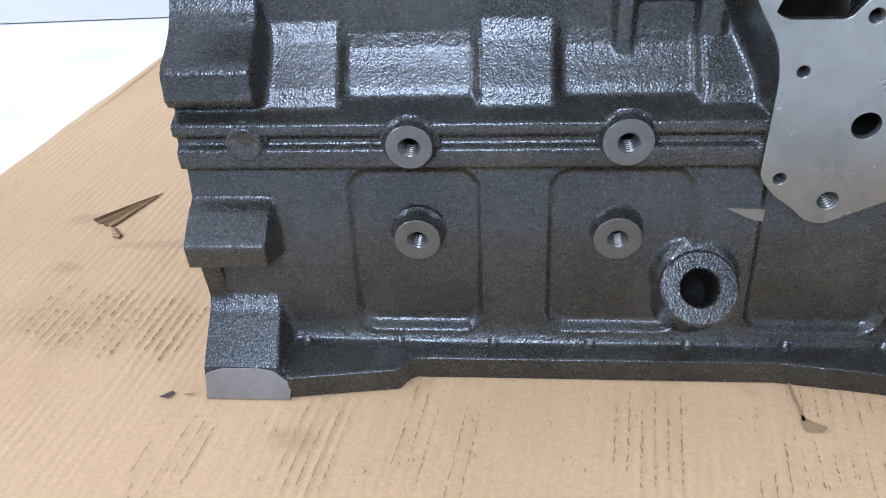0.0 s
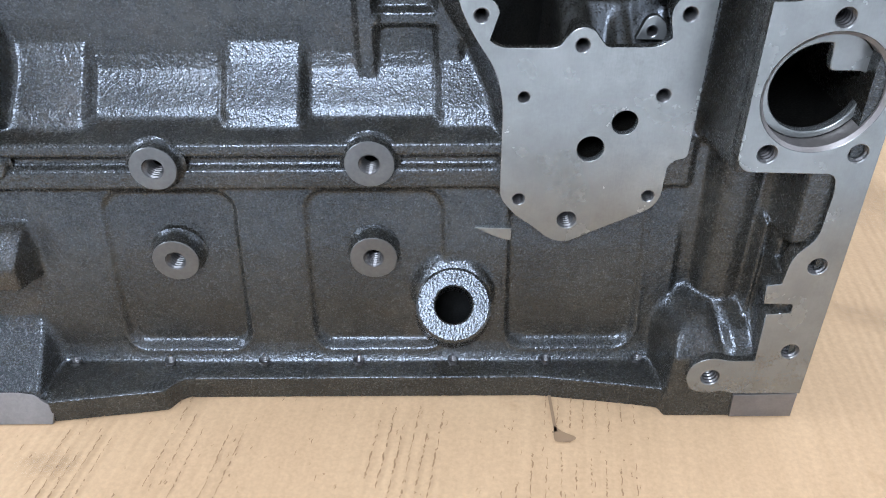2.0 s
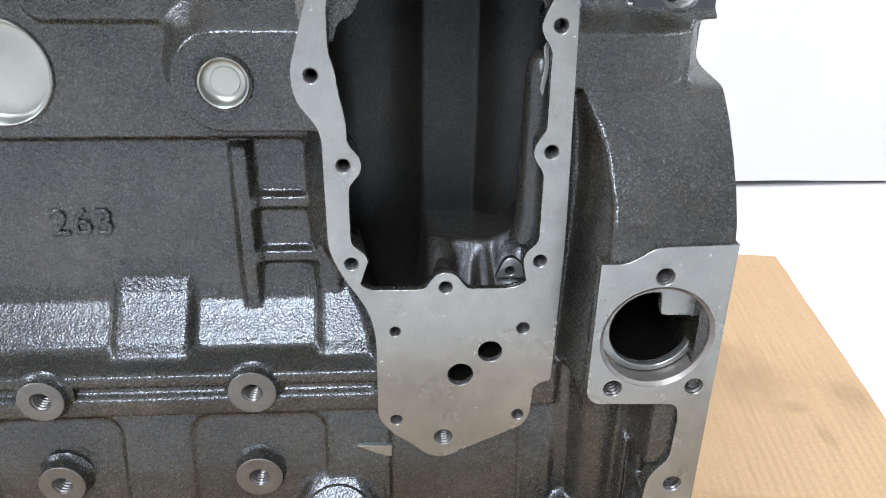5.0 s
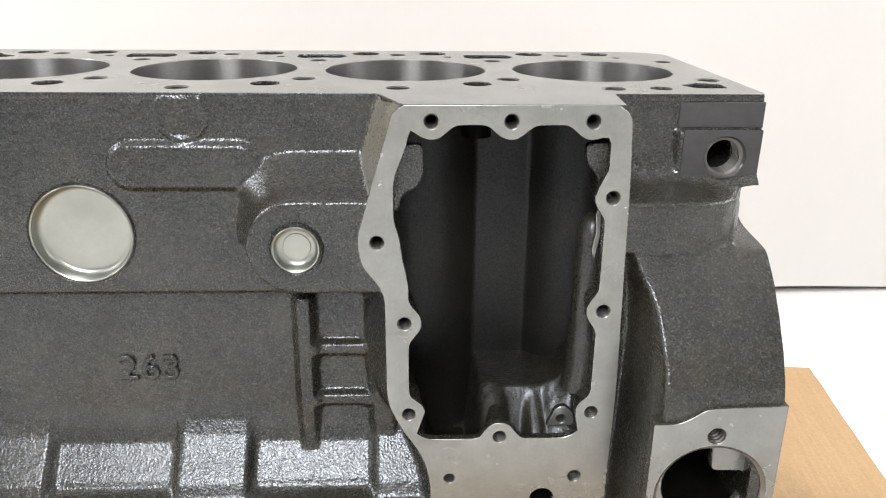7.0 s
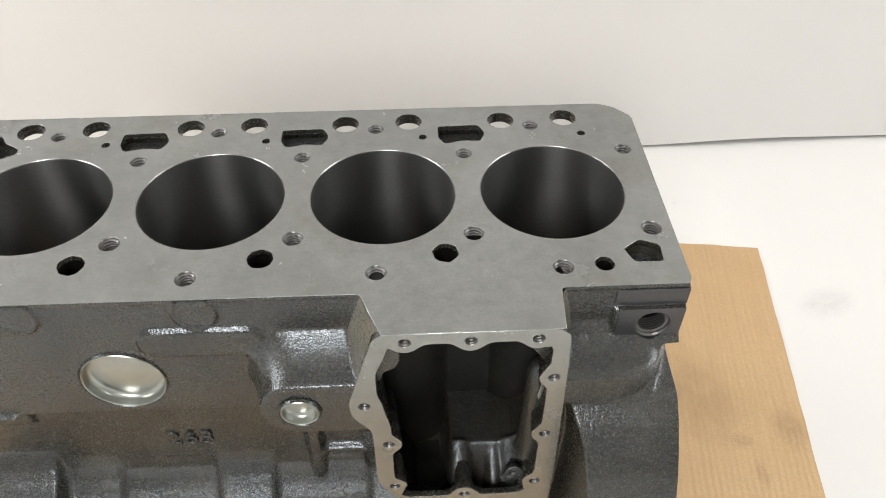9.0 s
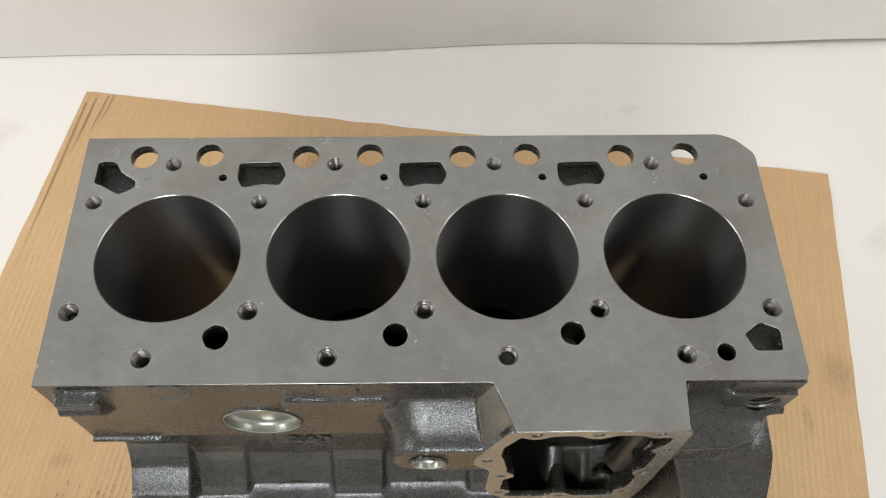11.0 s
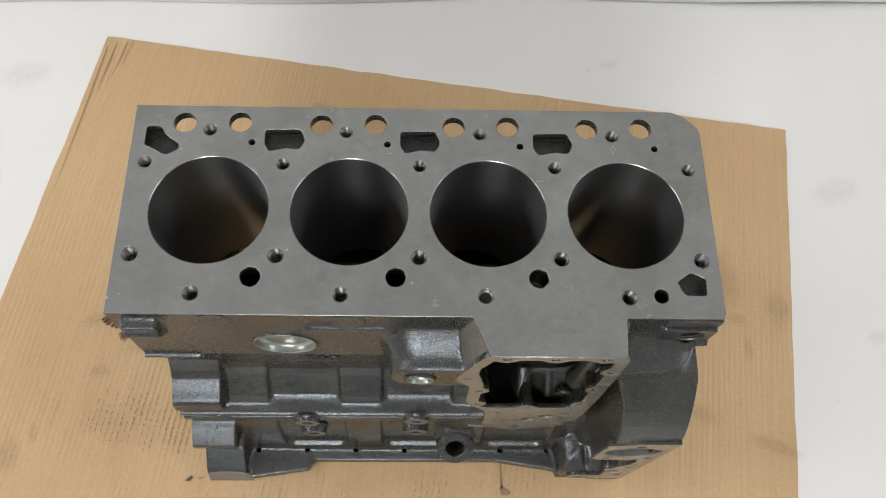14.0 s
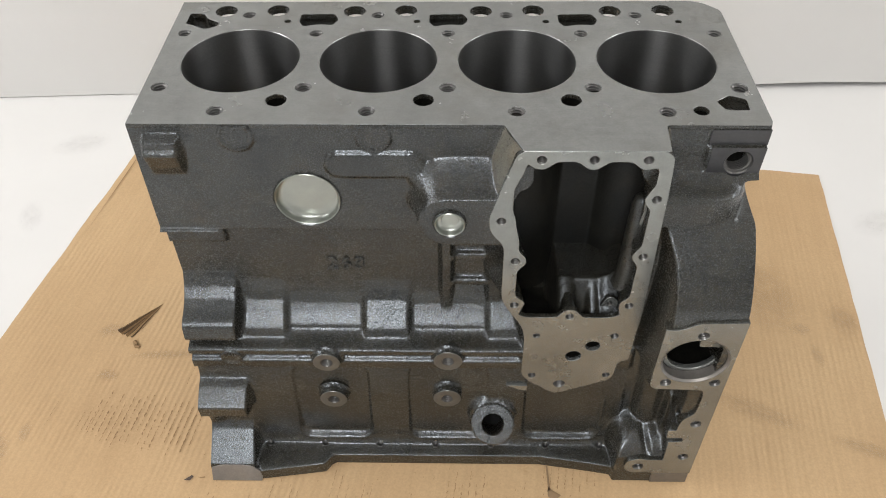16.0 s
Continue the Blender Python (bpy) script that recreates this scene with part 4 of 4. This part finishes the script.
    # lands set back behind the flange
    for corners in ([(0.0520, 0.3905, 0.002), (0.0690, 0.3900, 0.003), (0.0697, 0.3740, 0.006), (0.0655, 0.3665, 0.005), (0.0590, 0.3640, 0.006), (0.0560, 0.3540, 0.002), (0.0500, 0.3540, 0.002)],
                    [(0.1690, 0.3920, 0.002), (0.1530, 0.3905, 0.004), (0.1540, 0.3800, 0.005), (0.1600, 0.3735, 0.004), (0.1640, 0.3600, 0.003), (0.1690, 0.3600, 0.002)]):
        link_mesh("cavity_land", plate_mesh("cavity_land", rounded(corners), [], 0.006, 0.0008), [CAST, CAST], block, m=FRONT(-0.1640))
    sliver = rounded([(0.1640, 0.3580, 0.001), (0.1608, 0.3525, 0.002), (0.1620, 0.3430, 0.003), (0.1600, 0.3310, 0.002), (0.1622, 0.3255, 0.001), (0.1645, 0.3400, 0.003)])
    link_mesh("casting_flash", plate_mesh("casting_flash", sliver, [], 0.002, 0.0004), [FACE, CAST], block, "bright broken casting flash", m=FRONT(-0.1635))
    threaded_hole(block, FRONT(-0.1586) @ pose(0.1510, 0.2235, 0), 0.0028, 0.01, 4)
    facet = rounded([(0.1425, 0.2190, 0.001), (0.1595, 0.2185, 0.002), (0.1585, 0.2275, 0.003), (0.1530, 0.2325, 0.003), (0.1475, 0.2310, 0.003)])
    link_mesh("oil_facet", plate_mesh("oil_facet", facet, [ring(0.1510, 0.2235, 0.0027, 16)], 0.004, 0.0006), [FACE, STEP], block, m=FRONT(-0.1584))


cover_flange()


# ---- timing end face ----
def timing_face():
    out = rounded([(0.1865, 0.2565, 0.001), (0.199, 0.2565, 0.004), (0.2065, 0.2605, 0.004), (0.212, 0.2645, 0.004), (0.219, 0.2655, 0.002), (X1 + 0.0006, 0.2665, 0.0003), (X1 + 0.0006, 0.021, 0.0003), (0.214, 0.0215, 0.003), (0.207, 0.0240, 0.006),
                   (0.199, 0.0215, 0.008), (0.188, 0.0245, 0.007), (0.184, 0.0350, 0.007), (0.187, 0.0455, 0.007), (0.198, 0.0500, 0.008), (0.208, 0.0475, 0.003), (0.2225, 0.0475, 0.001), (0.2215, 0.082, 0.0), (0.235, 0.083, 0.002),
                   (0.235, 0.089, 0.002), (0.2185, 0.0895, 0.0), (0.2175, 0.102, 0.0), (0.2255, 0.103, 0.001), (0.2270, 0.121, 0.007), (0.2375, 0.132, 0.006), (0.2385, 0.160, 0.003), (0.2365, 0.1705, 0.005), (0.191, 0.1720, 0.004), (0.186, 0.178, 0.004)])
    holes = [ring(HUB[0], HUB[1], HUB[2], 56)] + [ring(x, z, r, 22) for x, z, r in HUB_BOLTS]
    fl = link_mesh("timing_face", plate_mesh("timing_face", out, holes, 0.010, 0.0004), [FACE, CAST], block, "flat milled end face with a large bored hole", m=FRONT(HUB_Y))
    for x, z, r in HUB_BOLTS:
        threaded_hole(fl, pose(x, z, 0), r, 0.022, 8)
    x, z, r = HUB
    part("hub_bore", lathe([(r, 0.0), (r - 0.0018, -0.0018), (r - 0.0018, -0.0115)], 56), FOOT, fl, "bored bearing seat", m=pose(x, z, 0))
    inner = []
    for k in range(90):
        c, q = math.cos(2 * math.pi * k / 90), math.sin(2 * math.pi * k / 90)
        rad = 0.0225
        if c > 0.02 and q > 0.02:
            rad = min(rad, ((0.003 / c) ** 3.5 + (0.0085 / q) ** 3.5) ** (1 / 3.5))
        inner.append((x + 0.0005 + rad * c, z - 0.0018 + rad * q))
    seat = plate_mesh("bearing_shoulder", ring(x, z, r - 0.0019, 56), [inner], 0.006, 0.0008)
    link_mesh("bearing_shoulder", seat, [FACE, FACE], fl, "milled shoulder with a tongue", m=pose(0, 0, -0.0112))
    # the hollow's shade is in its dark colour
    part("hub_hollow", lathe([(r - 0.002, -0.017), (r - 0.0025, -0.085), (0, -0.085)], 40), INNER_SHADE, fl, m=pose(x, z, 0), smooth=True)


timing_face()


# ---- bosses, plugs, fittings ----
def side_boss(x, z, r, y, deep):
    boss = part("bolt_boss", lathe([(r, -0.0005), (r - 0.0004, 0.0), (0.0062, 0.0)], 40), BOSS, block, "round milled boss face", m=FRONT(y) @ pose(x, z, 0))
    part("boss_wall", lathe([(r, -0.0006), (r + 0.0004, -0.0022), (r + 0.0009, -deep * 0.6), (r + 0.0018, -deep * 0.88), (r + 0.0034, -deep * 1.06)], 40), CAST, boss, smooth=True)
    threaded_hole(boss, pose(0.0002, -0.0005, 0), 0.0063, 0.024, 10)


for k, (x, z, r) in enumerate(SIDE_BOSSES):
    side_boss(x, z, r, -0.1775 if k % 2 == 0 else -0.1755, 0.0065 if k < 2 else 0.0090)


part("blank_boss", lathe([(0.0128, -0.0045), (0.0112, -0.0030), (0.0104, -0.0010), (0.0098, -0.0002), (0.0088, 0.0), (0.0080, -0.0005), (0.0, -0.0004)], 40), CAST, block, "blank round cast boss", m=FRONT(-0.1725) @ pose(-0.2125, 0.154, 0), smooth=True, sharp=60)


def core_plug(x, z, r, y, deep):
    part("core_plug", lathe([(r + 0.0016, -0.001), (r + 0.0009, 0.0008), (r + 0.0002, 0.0002), (r - 0.0002, -0.0005)], 48), CAST, block, m=FRONT(y) @ pose(x, z, 0), smooth=True)
    part("core_plug", lathe([(r, 0.0002), (r - 0.0006, 0.0008), (r - 0.0013, 0.0003), (r - 0.0017, -deep * 0.55), (r - 0.0024, -deep * 0.8), (r - 0.0038, -deep * 0.96), (r - 0.0055, -deep), (r * 0.55, -deep + 0.0004), (0, -deep + 0.0006)], 64), ZINC, block, "bright zinc core plug", m=FRONT(y) @ pose(x, z, 0), smooth=True)


core_plug(-0.1185, 0.3342, 0.0283, -0.1408, 0.0075)
core_plug(0.003, 0.3365, 0.0128, -0.1738, 0.0058)


def pipe_boss():
    r, ri = 0.0225, 0.0112
    m = pose(0.0475, -0.1905, 0.0690, 49, 0, 0)
    part("pipe_boss", lathe([(ri, -0.04), (ri, -0.001), (ri + 0.0008, 0.0), (r - 0.0015, 0.0), (r, -0.0012), (r + 0.0005, -0.02), (r + 0.003, -0.034), (r + 0.004, -0.05)], 48), CAST, block, "rough cast pipe boss with a plain hole", m=m, smooth=True)
    part("pipe_hole", lathe([(ri, -0.038), (0, -0.042)], 32), INNER_SHADE, block, m=m)


pipe_boss()


def coolant_port():
    m = FRONT(-0.1442)
    out = rounded([(0.2105, 0.3645, 0.001), (X1 - 0.001, 0.3625, 0.001), (X1 - 0.0005, 0.3935, 0.001), (0.2105, 0.3935, 0.001)])
    fl = link_mesh("port_face", plate_mesh("port_face", out, [ring(0.2345, 0.3785, 0.0115, 32)], 0.006, 0.0003), [PORT, CAST], block, "dark milled coolant port face", m=m)
    strip = rounded([(0.2080, 0.3940, 0), (X1 + 0.0002, 0.3940, 0), (X1 + 0.0002, 0.4078, 0), (0.2080, 0.4078, 0.002)])
    link_mesh("milled_strip", plate_mesh("milled_strip", strip, [], 0.004, 0.0003), [PORT, PORT], block, m=FRONT(-0.1406))
    threaded_hole(fl, pose(0.2345, 0.3785, 0), 0.0115, 0.030, 14)


coolant_port()


def milled_pads():
    foot = rounded([(X0 + 0.0002, 0.0, 0), (-0.1995, 0.0, 0), (-0.1970, 0.0115, 0.002), (-0.2035, 0.0140, 0.004), (-0.2085, 0.0192, 0.004), (-0.2200, 0.0208, 0.004), (-0.2415, 0.0204, 0.003), (X0 + 0.0004, 0.0170, 0.002)])
    link_mesh("foot_pad", plate_mesh("foot_pad", foot, [], 0.004, 0.0003), [FOOT, FOOT], block, "dull milled pad", m=pose(0, -0.2190, 0, 68, 0, 0))
    pad = rounded([(0.2170, 0.0003, 0), (X1 + 0.0004, 0.0003, 0), (X1 + 0.0004, 0.0190, 0.0005), (0.2165, 0.0182, 0.0005)])
    link_mesh("foot_pad", plate_mesh("foot_pad", pad, [], 0.004, 0.0003), [FOOT, FOOT], block, "dull milled pad", m=FRONT(-0.2158))
    chip = rounded([(0.0600, 0.1112, 0.0003), (0.0815, 0.1104, 0.0005), (0.0815, 0.1020, 0.0005), (0.0730, 0.1040, 0.004)])
    link_mesh("milled_edge", plate_mesh("milled_edge", chip, [], 0.006, 0.0003), [FACE, FACE], block, m=FRONT(-0.1712))


milled_pads()


def casting_number():
    cu = bpy.data.curves.new("casting_number", "FONT")
    cu.body, cu.size, cu.extrude, cu.align_x, cu.align_y, cu.space_character = "263", 0.0228, 0.0012, "CENTER", "CENTER", 1.12
    cu.offset, cu.bevel_depth, cu.bevel_resolution = -0.0005, 0.0010, 3
    ob = bpy.data.objects.new("casting_number", cu)
    me = bpy.data.meshes.new_from_object(ob)
    bpy.data.objects.remove(ob)
    link_mesh("casting_number", me, CAST, block, "raised cast number 263", m=FRONT(-0.1280) @ pose(-0.095, 0.244, 0), smooth=True, sharp=32)


casting_number()
for x in RAIL_HOLES:
    threaded_hole(block, pose(x, -0.1845, 0.0215, 0), 0.0034, 0.016, 9)
